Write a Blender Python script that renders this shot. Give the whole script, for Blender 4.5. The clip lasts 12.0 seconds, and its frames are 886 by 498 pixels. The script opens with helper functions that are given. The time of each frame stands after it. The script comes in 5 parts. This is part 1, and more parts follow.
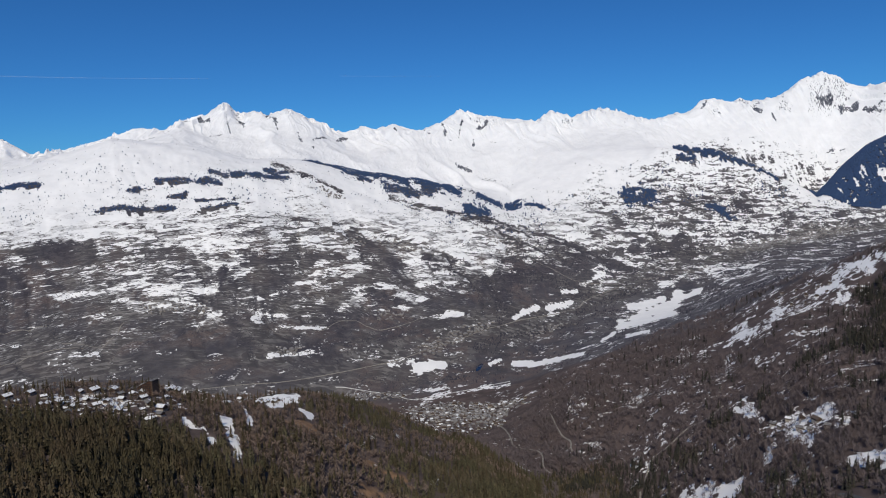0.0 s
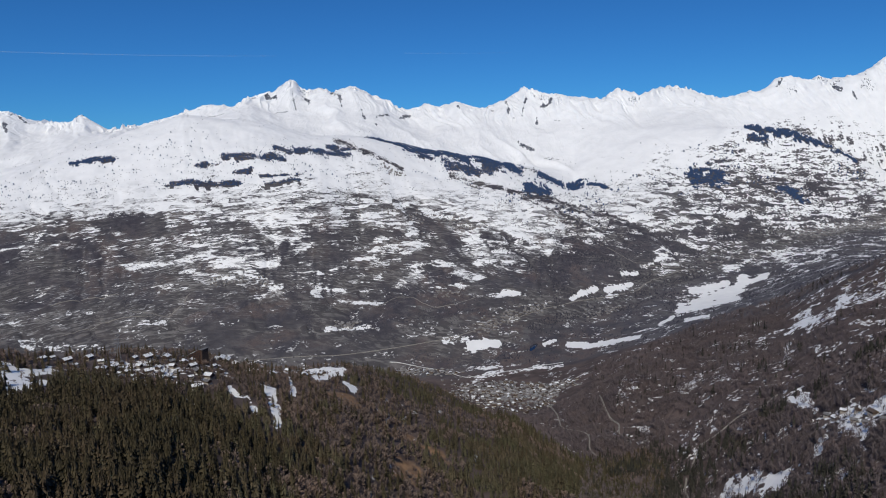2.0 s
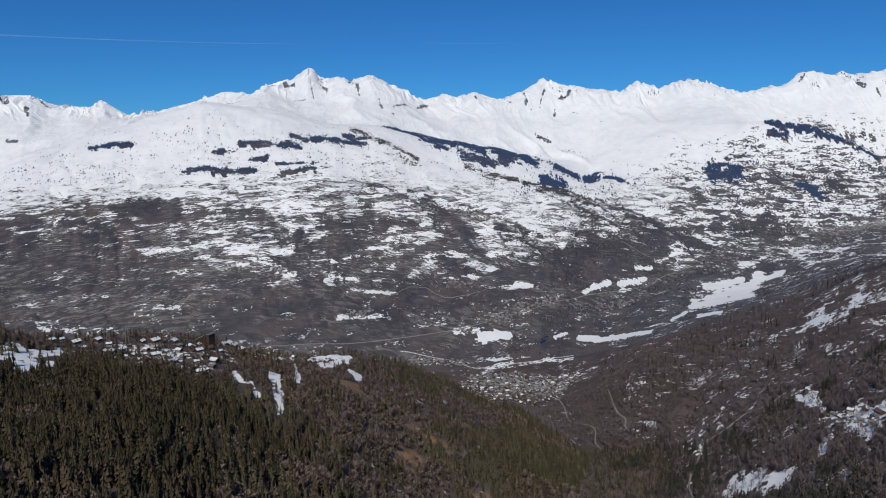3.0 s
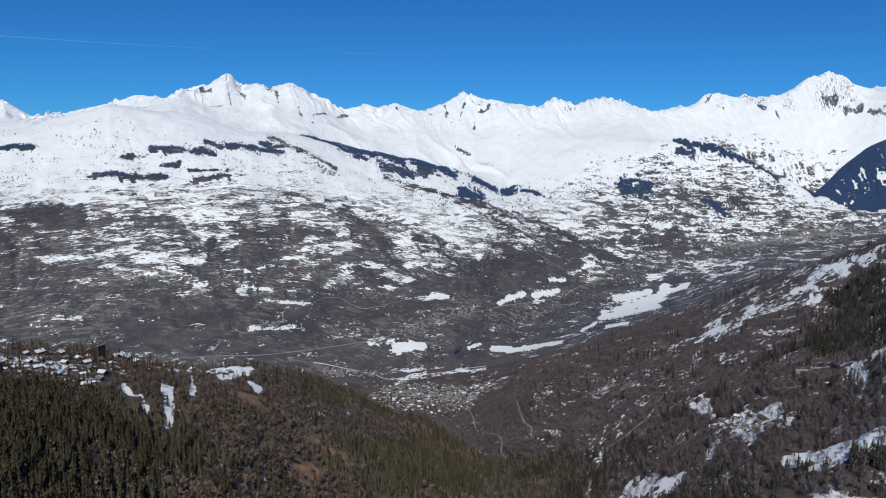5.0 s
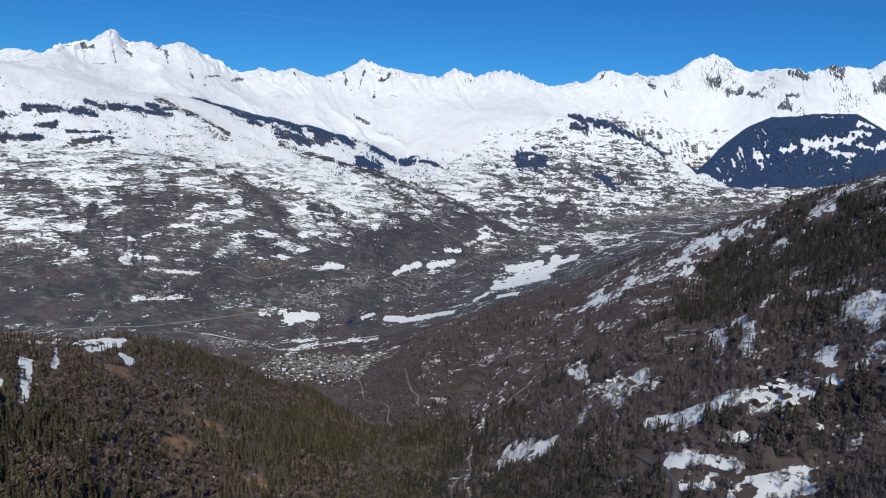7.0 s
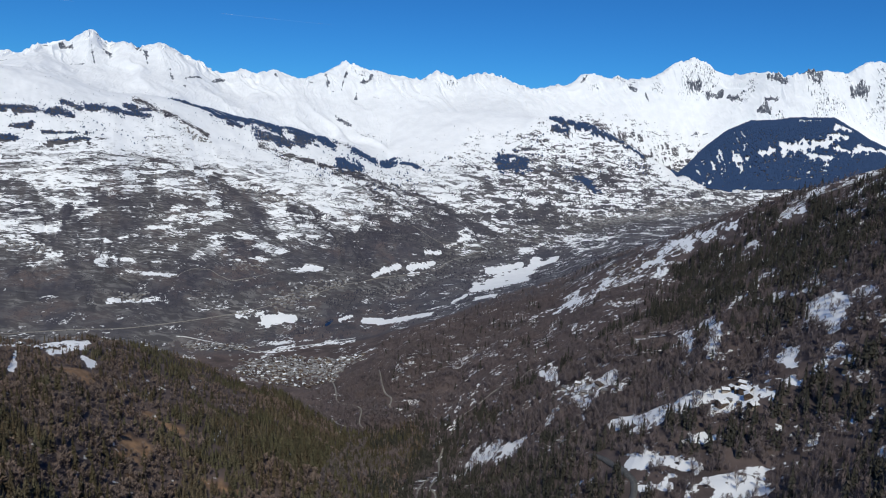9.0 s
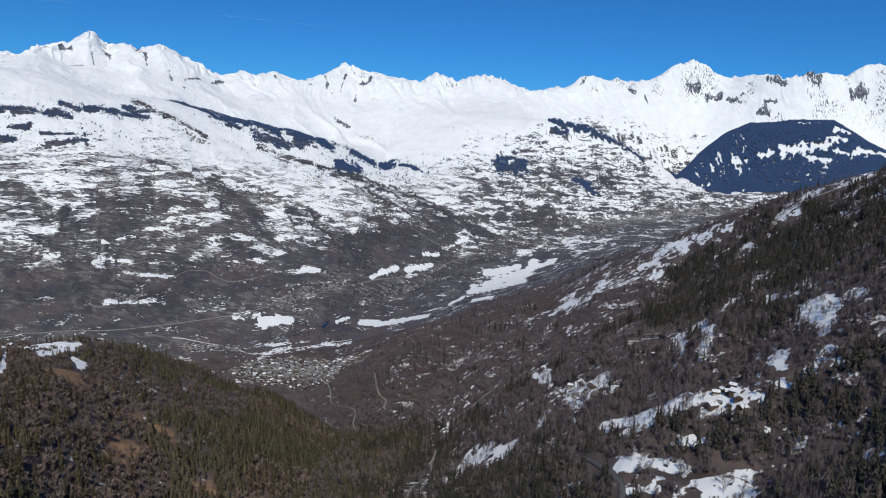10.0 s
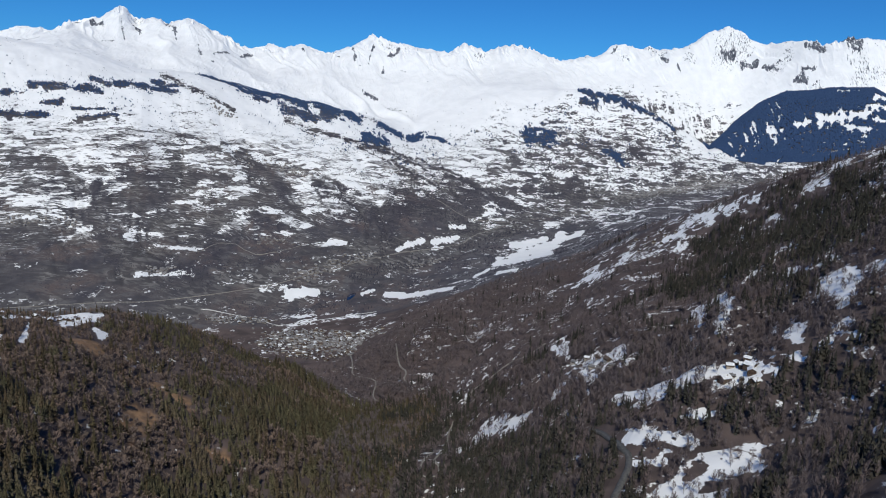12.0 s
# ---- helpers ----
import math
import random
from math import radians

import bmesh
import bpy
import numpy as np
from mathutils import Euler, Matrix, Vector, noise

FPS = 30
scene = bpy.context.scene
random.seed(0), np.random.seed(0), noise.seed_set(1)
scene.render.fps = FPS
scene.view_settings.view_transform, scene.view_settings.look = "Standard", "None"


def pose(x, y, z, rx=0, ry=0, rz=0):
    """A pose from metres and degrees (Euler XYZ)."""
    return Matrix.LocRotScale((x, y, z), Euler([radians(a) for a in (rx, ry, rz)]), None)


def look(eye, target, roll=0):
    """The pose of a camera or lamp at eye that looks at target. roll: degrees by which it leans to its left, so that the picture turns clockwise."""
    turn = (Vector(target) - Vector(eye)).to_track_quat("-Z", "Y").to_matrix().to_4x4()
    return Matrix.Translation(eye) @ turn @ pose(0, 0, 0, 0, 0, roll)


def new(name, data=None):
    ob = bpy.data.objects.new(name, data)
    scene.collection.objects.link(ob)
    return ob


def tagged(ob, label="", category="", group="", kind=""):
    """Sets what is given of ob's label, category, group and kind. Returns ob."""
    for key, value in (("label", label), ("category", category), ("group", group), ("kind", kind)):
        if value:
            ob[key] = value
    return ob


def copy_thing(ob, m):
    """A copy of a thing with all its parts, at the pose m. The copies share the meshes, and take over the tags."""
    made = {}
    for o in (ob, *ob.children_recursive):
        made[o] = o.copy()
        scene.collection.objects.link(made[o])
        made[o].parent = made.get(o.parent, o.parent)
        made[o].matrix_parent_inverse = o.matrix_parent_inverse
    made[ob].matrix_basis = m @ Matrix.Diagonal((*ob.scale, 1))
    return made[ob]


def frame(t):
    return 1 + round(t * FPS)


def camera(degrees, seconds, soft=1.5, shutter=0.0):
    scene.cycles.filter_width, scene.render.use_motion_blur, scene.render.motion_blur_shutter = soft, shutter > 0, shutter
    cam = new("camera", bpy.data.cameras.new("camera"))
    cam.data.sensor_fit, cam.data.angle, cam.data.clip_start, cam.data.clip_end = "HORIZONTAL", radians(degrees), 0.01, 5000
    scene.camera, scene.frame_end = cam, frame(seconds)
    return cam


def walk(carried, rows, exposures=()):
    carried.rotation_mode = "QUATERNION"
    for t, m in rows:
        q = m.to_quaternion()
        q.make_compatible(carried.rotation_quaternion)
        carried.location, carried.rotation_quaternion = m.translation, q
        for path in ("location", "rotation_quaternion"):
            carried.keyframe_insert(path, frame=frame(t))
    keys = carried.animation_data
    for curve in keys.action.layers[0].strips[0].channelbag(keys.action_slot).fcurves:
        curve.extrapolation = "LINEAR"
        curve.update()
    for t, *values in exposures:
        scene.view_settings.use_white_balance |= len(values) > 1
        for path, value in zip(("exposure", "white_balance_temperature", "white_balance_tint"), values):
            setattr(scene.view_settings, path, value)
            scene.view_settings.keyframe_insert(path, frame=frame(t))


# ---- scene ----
cam = camera(61.6, 12.0, soft=1.0)
walk(cam, [
    (0.0, pose(0.00, -0.00, 600.00, 84.30, 2.00, 0.00)),
    (0.5, pose(5.78, -0.07, 599.98, 82.49, 1.12, -2.09)),
    (1.0, pose(11.53, -0.15, 599.96, 84.04, -2.00, -2.92)),
    (1.5, pose(17.26, -0.22, 599.94, 81.65, 0.37, -0.21)),
    (2.0, pose(22.96, -0.29, 599.92, 82.77, 1.44, 5.06)),
    (2.5, pose(28.64, -0.37, 599.90, 81.99, 0.48, 7.12)),
    (4.5, pose(51.12, -0.66, 599.83, 82.79, -0.17, 1.59)),
    (5.0, pose(56.68, -0.73, 599.81, 82.93, -0.80, 0.70)),
    (5.5, pose(62.22, -0.80, 599.79, 82.64, -0.40, -0.39)),
    (6.0, pose(67.73, -0.87, 599.77, 82.52, -0.65, -2.34)),
    (6.5, pose(73.22, -0.94, 599.75, 81.49, -1.70, -3.64)),
    (7.0, pose(78.68, -1.01, 599.73, 80.86, -2.48, -6.66)),
    (7.5, pose(84.12, -1.08, 599.71, 80.79, -2.45, -7.33)),
    (9.5, pose(105.63, -1.36, 599.64, 81.18, -2.71, -7.80)),
    (10.0, pose(110.95, -1.42, 599.62, 81.22, -2.74, -7.66)),
    (10.5, pose(116.25, -1.49, 599.60, 81.13, -2.68, -7.59)),
    (11.0, pose(121.52, -1.56, 599.59, 81.15, -2.77, -6.96)),
    (11.5, pose(126.77, -1.63, 599.57, 78.32, 0.46, -2.29)),
    (12.0, pose(131.99, -1.69, 599.55, 79.01, -2.21, -5.24)),
], [(0.0, -0.08, 6750, 9), (1.0, -0.08, 6640, 9), (2.5, -0.15, 6550, 8), (4.5, -0.05, 6350, 6), (5.5, 0.0, 6300, 5), (12.0, 0.0, 6350, 6)])

# ---------------------------------------------------------------- light
SUN_HEIGHT, SUN_BEARING = 46.0, 187.0        # degrees; the bearing from the view's middle, clockwise
world = bpy.data.worlds.new("sky")
scene.world = world
world.use_nodes = True
tree = world.node_tree
sky = tree.nodes.new("ShaderNodeTexSky")
sky.sky_type, sky.sun_disc = "NISHITA", False
sky.sun_elevation, sky.sun_rotation = radians(SUN_HEIGHT), radians(SUN_BEARING)
sky.altitude, sky.air_density, sky.dust_density, sky.ozone_density = 2500, 1.0, 0.0, 5.0
tree.nodes["Background"].inputs["Strength"].default_value = 0.05
deep = tree.nodes.new("ShaderNodeMix")        # the clear, dark blue of high mountain air
deep.data_type, deep.blend_type = "RGBA", "MULTIPLY"
deep.inputs[0].default_value, deep.inputs[7].default_value = 1.0, (0.34, 1.02, 1.68, 1)
tree.links.new(sky.outputs[0], deep.inputs[6])
tree.links.new(deep.outputs[2], tree.nodes["Background"].inputs["Color"])
lamp = bpy.data.lights.new("sun", "SUN")
lamp.energy, lamp.angle, lamp.color = 2.95, radians(0.53), (1.0, 0.94, 0.82)
a, h = radians(SUN_BEARING), radians(SUN_HEIGHT)
new("sun", lamp).matrix_world = look((math.sin(a) * math.cos(h) * 500, math.cos(a) * math.cos(h) * 500, 600 + math.sin(h) * 500), (0, 0, 600))
# ---------------------------------------------------------------- shape of the land
EYE_Z = 600.0                     # height of the cabin above the world's zero


def lattice(ix, iy, seed):
    h = (ix.astype(np.int64) * 374761393 + iy.astype(np.int64) * 668265263 + seed * 974711) & 0x7FFFFFFF
    h = ((h ^ (h >> 13)) * 1274126177) & 0x7FFFFFFF
    return ((h ^ (h >> 16)) & 0xFFFF) / 65535.0


def value(x, y, seed=0):
    """Smooth random field between 0 and 1."""
    fx, fy = np.floor(x), np.floor(y)
    u, v = x - fx, y - fy
    u, v = u * u * u * (u * (u * 6 - 15) + 10), v * v * v * (v * (v * 6 - 15) + 10)
    a, b = lattice(fx, fy, seed), lattice(fx + 1, fy, seed)
    c, d = lattice(fx, fy + 1, seed), lattice(fx + 1, fy + 1, seed)
    return (a + (b - a) * u) * (1 - v) + (c + (d - c) * u) * v


def fbm(x, y, octaves=4, seed=0, gain=0.5):
    """Layered random field, about -1 to 1."""
    total, amp, norm = 0.0, 1.0, 0.0
    for k in range(octaves):
        total = total + amp * (2 * value(x * 2 ** k + 17.3 * k, y * 2 ** k - 9.1 * k, seed + k) - 1)
        norm += amp
        amp *= gain
    return total / norm * 1.6


def ridged(x, y, octaves=4, seed=0):
    """Sharp crests and gullies, 0 to 1."""
    total, amp, norm = 0.0, 1.0, 0.0
    for k in range(octaves):
        total = total + amp * (1 - np.abs(2 * value(x * 2.1 ** k, y * 2.1 ** k, seed + k) - 1)) ** 2
        norm += amp
        amp *= 0.5
    return total / norm


def smooth(a, b, x):
    t = np.clip((x - a) / (b - a), 0, 1)
    return t * t * (3 - 2 * t)


# Lines that carry the land, each of (bearing in degrees, distance, rise in degrees), seen from the start of the ride.
GORGE = [(-55, 400, -16), (-40, 400, -20), (-25, 400, -24.5), (-17, 400, -30), (-7, 400, -36), (0, 400, -40), (8, 400, -45),
         (14, 400, -46), (20, 400, -45), (26, 400, -42), (32, 400, -38), (40, 400, -33), (50, 400, -25), (60, 400, -16)]
BENCH = [(-55, 560, -10.5), (-40, 600, -15.5), (-30, 650, -16.8), (-24.5, 665, -16.8), (-17, 692, -18.6), (-11.5, 640, -21.3),
         (-7, 664, -23.8), (-1, 656, -26.7), (6, 710, -27), (12, 740, -27.8), (16, 770, -26.4), (20, 720, -26.8), (24, 680, -25.8),
         (32, 650, -23), (35, 643, -22.4), (41.2, 655, -20.4), (46, 650, -17.6), (50, 640, -15), (60, 620, -8)]
SPUR = [(-55, 720, -7), (-45, 740, -9.8), (-37, 760, -12.6), (-32, 800, -13.7), (-27, 850, -13.9), (-22.5, 870, -14.4),
        (-19.6, 900, -15.2), (-12, 940, -16.1), (-8.7, 960, -16.9), (-5.5, 985, -18), (-2, 1010, -19.4), (1.4, 1030, -20.4),
        (3.5, 1040, -21.7), (6.5, 1050, -23.1), (9, 1070, -23.2), (11.4, 1087, -22.6), (14, 1000, -24), (17, 920, -24.2),
        (20, 839, -23.6), (24, 896, -20), (28, 932, -17), (30.4, 900, -17.2), (33, 870, -16.2), (34.5, 956, -13), (37.5, 865, -14.6),
        (41.4, 887, -10.7), (46, 870, -8)]
SPUR_EAST = [(52, 880, -3.5), (60, 880, 0)]
FLANK = [(-55, 1100, -16), (-40, 1150, -20), (-25, 1250, -22.5), (-12, 1300, -22), (-4, 1330, -21), (2, 1380, -20.2), (8, 1320, -19),
         (10.4, 1400, -16.4), (14.3, 1290, -17.8), (17, 1290, -16.5), (20.7, 1307, -15.1), (25, 1365, -12), (30, 1400, -9.9),
         (35, 1330, -7), (40, 1200, -5.2), (46, 1100, -3), (52, 1050, -0.5), (60, 1050, 1)]
SHOULDER = [(-55, 1500, -17), (-40, 1600, -18.5), (-25, 1650, -19.2), (-12, 1680, -18.6), (-3, 1715, -18), (3.3, 1500, -18.8),
            (6.3, 1600, -16.8), (10.7, 1700, -14.8), (15, 1850, -12.8), (20, 1950, -10.7), (24, 1900, -8.6), (28.7, 1720, -6.6),
            (32.7, 1620, -4.7), (36.4, 1560, -3.1), (41.6, 1430, -0.9), (47, 1330, 2), (60, 1300, 5)]
FLOOR = [(-55, 1700, -16.8), (-13, 1840, -16.9), (-3, 1915, -16.2), (3.3, 1900, -15.5), (6.3, 1950, -15), (10.7, 2200, -12.6), (15, 2450, -10.8),
         (18, 2600, -9.9), (20, 2650, -9), (24, 2700, -7.6), (28.7, 2700, -7.3), (32.7, 2700, -7), (40, 2700, -6.5), (60, 2700, -6)]
RIVER = [(-55, 1900, -15.5), (-40, 1930, -15.3), (-20, 1980, -15), (-13, 1990, -14.8), (-6.5, 2030, -14.4), (-1.6, 2110, -13.6),
         (3.5, 2290, -12.4), (8.6, 2540, -11), (12.4, 2760, -9.3), (15.3, 2960, -7.8), (19.4, 3220, -6.5), (23.4, 3420, -5.6),
         (27.3, 3600, -4.8), (30.3, 3740, -4.2), (40, 3700, -4), (60, 3600, -4)]
TERRACE = [(-55, 2400, -9), (-30, 2430, -9.6), (-15, 2460, -9.8), (0, 2640, -8.6), (8.5, 2920, -7.1), (12.4, 3110, -6.4),
           (15.3, 3300, -5.2), (19.4, 3430, -4.8), (23.4, 3560, -4.5), (27.3, 3700, -4), (30.3, 3850, -3.4), (40, 3850, -2.5),
           (60, 3800, -2)]
PLATEAU = [(-55, 2720, -4.5), (-37, 2750, -4), (-30, 2750, -3.4), (-14, 2770, -2.9), (0, 3090, -3.5), (8, 3400, -3.5), (15, 3620, -2.3),
           (20, 3780, -1.4), (25, 3850, -2.8), (30.3, 3950, -3), (33, 3980, -2.4), (37, 3980, -2), (60, 3980, -1)]
BROW = [(-55, 3300, -3.5), (-45, 3400, -2.5), (-37.4, 3482, -1.4), (-35.4, 3482, -0.3), (-32.6, 3484, 0.43), (-30.4, 3485, 1.2),
        (-27, 3487, 2.2), (-23.7, 3490, 3.3), (-18.8, 3480, 2.8), (-14.5, 3450, 1.75), (-10.2, 3450, 1.5), (-7, 3480, 0.66),
        (-2.1, 3520, -0.28), (2, 3560, -1.16), (5.2, 3630, -2.4), (8.4, 3840, -0.2), (11.4, 3960, 1), (15.5, 3980, 1.4),
        (17.9, 3990, 1.5), (20.6, 4010, 0.9), (22.8, 4030, -0.1), (25, 4050, -1.3), (26.6, 4090, -2.3), (28, 4210, -0.5),
        (29.7, 4270, 0.96), (31.1, 4300, 1.65), (34.3, 4320, 2), (36.2, 4320, 2.05)]
BROW_EAST = [(37.8, 4330, 1.1), (39.4, 4330, 0.2), (60, 4330, -1)]
# the summits: bearing and rise
RANGE_WEST = [(-60, 2.5), (-50, 3.6), (-44, 2.6), (-40, 3.6), (-37.1, 3.31), (-34.7, 3.44), (-33.7, 2.9), (-32.2, 2.73), (-30.95, 2.7), (-30.75, 3.15), (-30.35, 3.2),
              (-29.9, 2.76), (-28.8, 2.07), (-27.1, 2.38), (-24, 3.2), (-22.3, 3.84), (-19.9, 3.69), (-19.2, 4.36), (-17.5, 4.75),
              (-16.1, 5.74), (-14.9, 4.84), (-14.3, 5.11), (-13.1, 4.81), (-11.2, 5.19), (-9.6, 4.33), (-7.3, 3.22), (-6.1, 3.78),
              (-5, 3.45), (-3.5, 3.87), (-2.4, 3.28), (-0.9, 3.45)]
RANGE_EAST = [(0.4, 4.16), (1.5, 4.76), (3, 4.24), (4.3, 4.02), (6.2, 3.81), (7.2, 3.69), (8.3, 4.43), (9.8, 3.95), (11.9, 4.47),
              (13.9, 3.87), (15.5, 3.37), (18.1, 3.84), (19.3, 4.68), (20.2, 4.5), (22.6, 4.26), (24, 4.55), (25.6, 5.6), (26.6, 5.83),
              (27.4, 5.72), (28.2, 5.1), (29.3, 4.75), (30.5, 4.85), (31.6, 5.1), (32.7, 4.69), (34.2, 5.15), (35.6, 5.16), (36.6, 4.91),
              (37.5, 5.62), (38.7, 5.62), (42, 4.6), (46, 5.4), (52, 4.4), (60, 4.8)]


def carry(line, az):
    b, d, e = np.array(line, float).T
    z = d * np.tan(np.radians(e))
    b = np.r_[-180, b, 180]                      # the two ends meet behind the cabin
    d, z = (np.r_[(v[0] + v[-1]) / 2, v, (v[0] + v[-1]) / 2] for v in (d, z))
    return np.interp(az, b, d), np.interp(az, b, z)


def knots(az):
    """The land's profile along each bearing: distances and heights, from the gorge to behind the summits."""
    az = np.asarray(az, float)
    one = np.ones_like(az)
    ds, zs = [15 * one], [-440 * one]
    for line in (GORGE, BENCH, SPUR + SPUR_EAST, FLANK, SHOULDER, FLOOR, RIVER, TERRACE, PLATEAU, BROW + BROW_EAST):
        d, z = carry(line, az)
        ds.append(d)
        zs.append(z)
    b, e = np.array(RANGE_WEST + RANGE_EAST, float).T
    d = 4640 + 60 * np.sin(az * 0.7) + 140 * np.exp(-((az - 26.5) / 3.5) ** 2)
    top = d * np.tan(np.radians(np.interp(az, b, e)))
    open_slope = smooth(0, 6, az) * smooth(17.5, 14, az)       # east of the saddle the slope climbs on into the range without a step
    ds.append(ds[-1] + 110)
    zs.append(zs[-1] - 22 * (1 - open_slope) + 110 * open_slope * (top - zs[-1]) / (d - ds[-2]))
    soft = sum(np.interp(az + k, b, e) for k in (-3.2, -1.6, 0, 1.6, 3.2)) / 5          # lower down the single peaks run together
    ds.append(0.45 * ds[-1] + 0.55 * d)
    zs.append(zs[-1] + 0.50 * (d * np.tan(np.radians(soft)) - zs[-1]))
    ds.append(d)
    zs.append(top)
    ds.append(d + 250)
    zs.append(zs[-1] - 160)
    return np.stack(ds, -1), np.stack(zs, -1)


def profile(D, Z, d):
    """Monotone cubic through the knots D, Z (rows) at the distances d (same number of rows)."""
    h = np.diff(D, axis=1)
    s = np.diff(Z, axis=1) / h
    m = np.zeros_like(Z)
    w1, w2 = 2 * h[:, 1:] + h[:, :-1], h[:, 1:] + 2 * h[:, :-1]
    same = s[:, :-1] * s[:, 1:] > 0
    with np.errstate(divide="ignore", invalid="ignore"):
        mean = (w1 + w2) / (w1 / s[:, :-1] + w2 / s[:, 1:])
    m[:, 1:-1] = np.where(same, mean, 0)
    m[:, 0], m[:, -1] = s[:, 0], s[:, -1]
    k = np.clip((d[:, :, None] >= D[:, None, 1:-1]).sum(-1), 0, D.shape[1] - 2)
    pick = lambda a: np.take_along_axis(a, k, 1)
    H = pick(h)
    t = (d - pick(D)) / H
    t2, t3 = t * t, t * t * t
    return ((2 * t3 - 3 * t2 + 1) * pick(Z) + (t3 - 2 * t2 + t) * H * pick(m)
            + (3 * t2 - 2 * t3) * np.take_along_axis(Z, k + 1, 1) + (t3 - t2) * H * np.take_along_axis(m, k + 1, 1))


def gullies(x, y):
    """Near 1 in the ravines that run down the far slope."""
    return ridged((x + 0.4 * y) / 230 + 0.8 * fbm(x / 300, y / 300, 2, 5), (y - 0.4 * x) / 1100, 3, 21)


def relief(x, y, d, D):
    """Gullies, hummocks and rock ribs on top of the broad profile."""
    river, brow, top = D[..., 7], D[..., 10], D[..., 13]
    near = 1 - smooth(1500, 2000, d)
    z = near * (7 * fbm(x / 150, y / 150, 5, 3) + 9 * (ridged(x / 210 + y / 400, y / 500, 3, 8) - 0.5)) * smooth(250, 500, d)
    side = smooth(0, 250, d - river) * (1 - smooth(-100, 250, d - brow))
    z = z + side * (38 * (1 - 0.7 * smooth(-150, 150, d - D[..., 9])) * (0.5 - gullies(x, y)) + 6 * fbm(x / 110, y / 110, 4, 31))
    # faces of the far range: broad spurs that fall from the summits, with finer ribs between them
    far = smooth(60, 260, d - brow) * np.clip(1.0 - 0.88 * smooth(200, 0, top - d), 0, 1) * np.clip((top - brow) / 1000, 0.25, 1)
    u = x + 0.35 * y + 70 * fbm(x / 260, y / 260, 3, 44)
    v = y - 0.35 * x + 70 * fbm(x / 240, y / 240, 3, 45)
    spurs = 1 - np.abs(2 * value(u / 190, v / 620, 41) - 1)
    ribs = 1 - np.abs(2 * value(u / 62 + 5, v / 300, 42) - 1)
    fine = 1 - np.abs(2 * value(u / 24 + 9, v / 120, 43) - 1)
    steep = smooth(420, 130, top - d)
    z = z + far * (34 * (spurs - 0.62) + (5 + 26 * steep) * (ribs - 0.5) + (2.5 + 15 * steep) * (fine - 0.5) + 2 * fbm(x / 60, y / 60, 3, 47))
    crest = smooth(240, 50, np.abs(top - d))
    return z + crest * (12 * (ribs - 0.45) + 12 * (fine - 0.5)) + smooth(50, 0, np.abs(top - d)) * (7 + 10 * smooth(0.0, 0.5, fbm(x / 170, 0 * y, 2, 53)) + 12 * np.exp(-((x / np.maximum(y, 1) + 0.4) / 0.03) ** 2)) * fbm(x / 13, y / 40, 4, 52)


def land(az, d):
    """Height above the world's zero for bearings az (1-D) and distances d (rows, or one row for all)."""
    D, Z = knots(az)
    d = np.broadcast_to(d, (len(az), np.shape(d)[-1]))
    a = np.radians(az)[:, None]
    return EYE_Z + profile(D, Z, d) + relief(d * np.sin(a), d * np.cos(a), d, D[:, None, :])


def ground(x, y):
    """Height of the land at points x, y (1-D arrays)."""
    x, y = np.asarray(x, float), np.asarray(y, float)
    az, d = np.degrees(np.arctan2(x, y)), np.hypot(x, y)
    D, Z = knots(az)
    return EYE_Z + profile(D, Z, d[:, None])[:, 0] + relief(x, y, d, D)


# ---------------------------------------------------------------- what covers the land
# Strips of open snow, wood and grass: bearing and distance of both ends, half width, and how much longer they lie uphill.
NEAR_SNOW = [(29.4, 790, 32.3, 761, 5.3, 3.5), (31.9, 777, 35.3, 782, 4.7, 2.2), (35.2, 786, 35.4, 810, 3.6, 2.6),
             (36.3, 800, 38.6, 763, 7.1, 2.1), (37.4, 793, 39.6, 764, 4.7, 2.2), (39, 792, 41.1, 773, 3, 1.5),
             (41.9, 784, 42.3, 789, 3, 1.8), (39.6, 831, 40.5, 801, 3.7, 2), (34.9, 702, 37.4, 709, 2.1, 2),
             (31.8, 676, 33.8, 665, 3.1, 2.1), (34.3, 660, 36.6, 649, 3, 2.1), (32.1, 667, 36, 666, 2.9, 2.1),
             (36.8, 626, 40.7, 664, 5.2, 2), (36.6, 586, 40.6, 623, 6.8, 1.7), (36.7, 566, 40.2, 580, 4.3, 1.9),
             (32.9, 627, 35.2, 632, 2.4, 1.6)]
BENCH_SNOW = [(16.7, 851, 18.1, 885, 4, 4.3), (17.8, 894, 21.4, 852, 6.6, 2.8), (47.5, 631, 49, 594, 1.9, 4.7),
              (27.3, 951, 28.6, 897, 4.2, 3.4), (22.1, 1118, 23.2, 1007, 4, 3.6), (23.7, 878, 24, 910, 3.4, 3.3),
              (25, 919, 26.5, 865, 3.4, 3.6), (35.3, 665, 36.5, 651, 2.5, 1.8), (33, 676, 34.6, 661, 1.5, 2.1),
              (21.4, 1100, 22.2, 1058, 1.6, 4.3)]
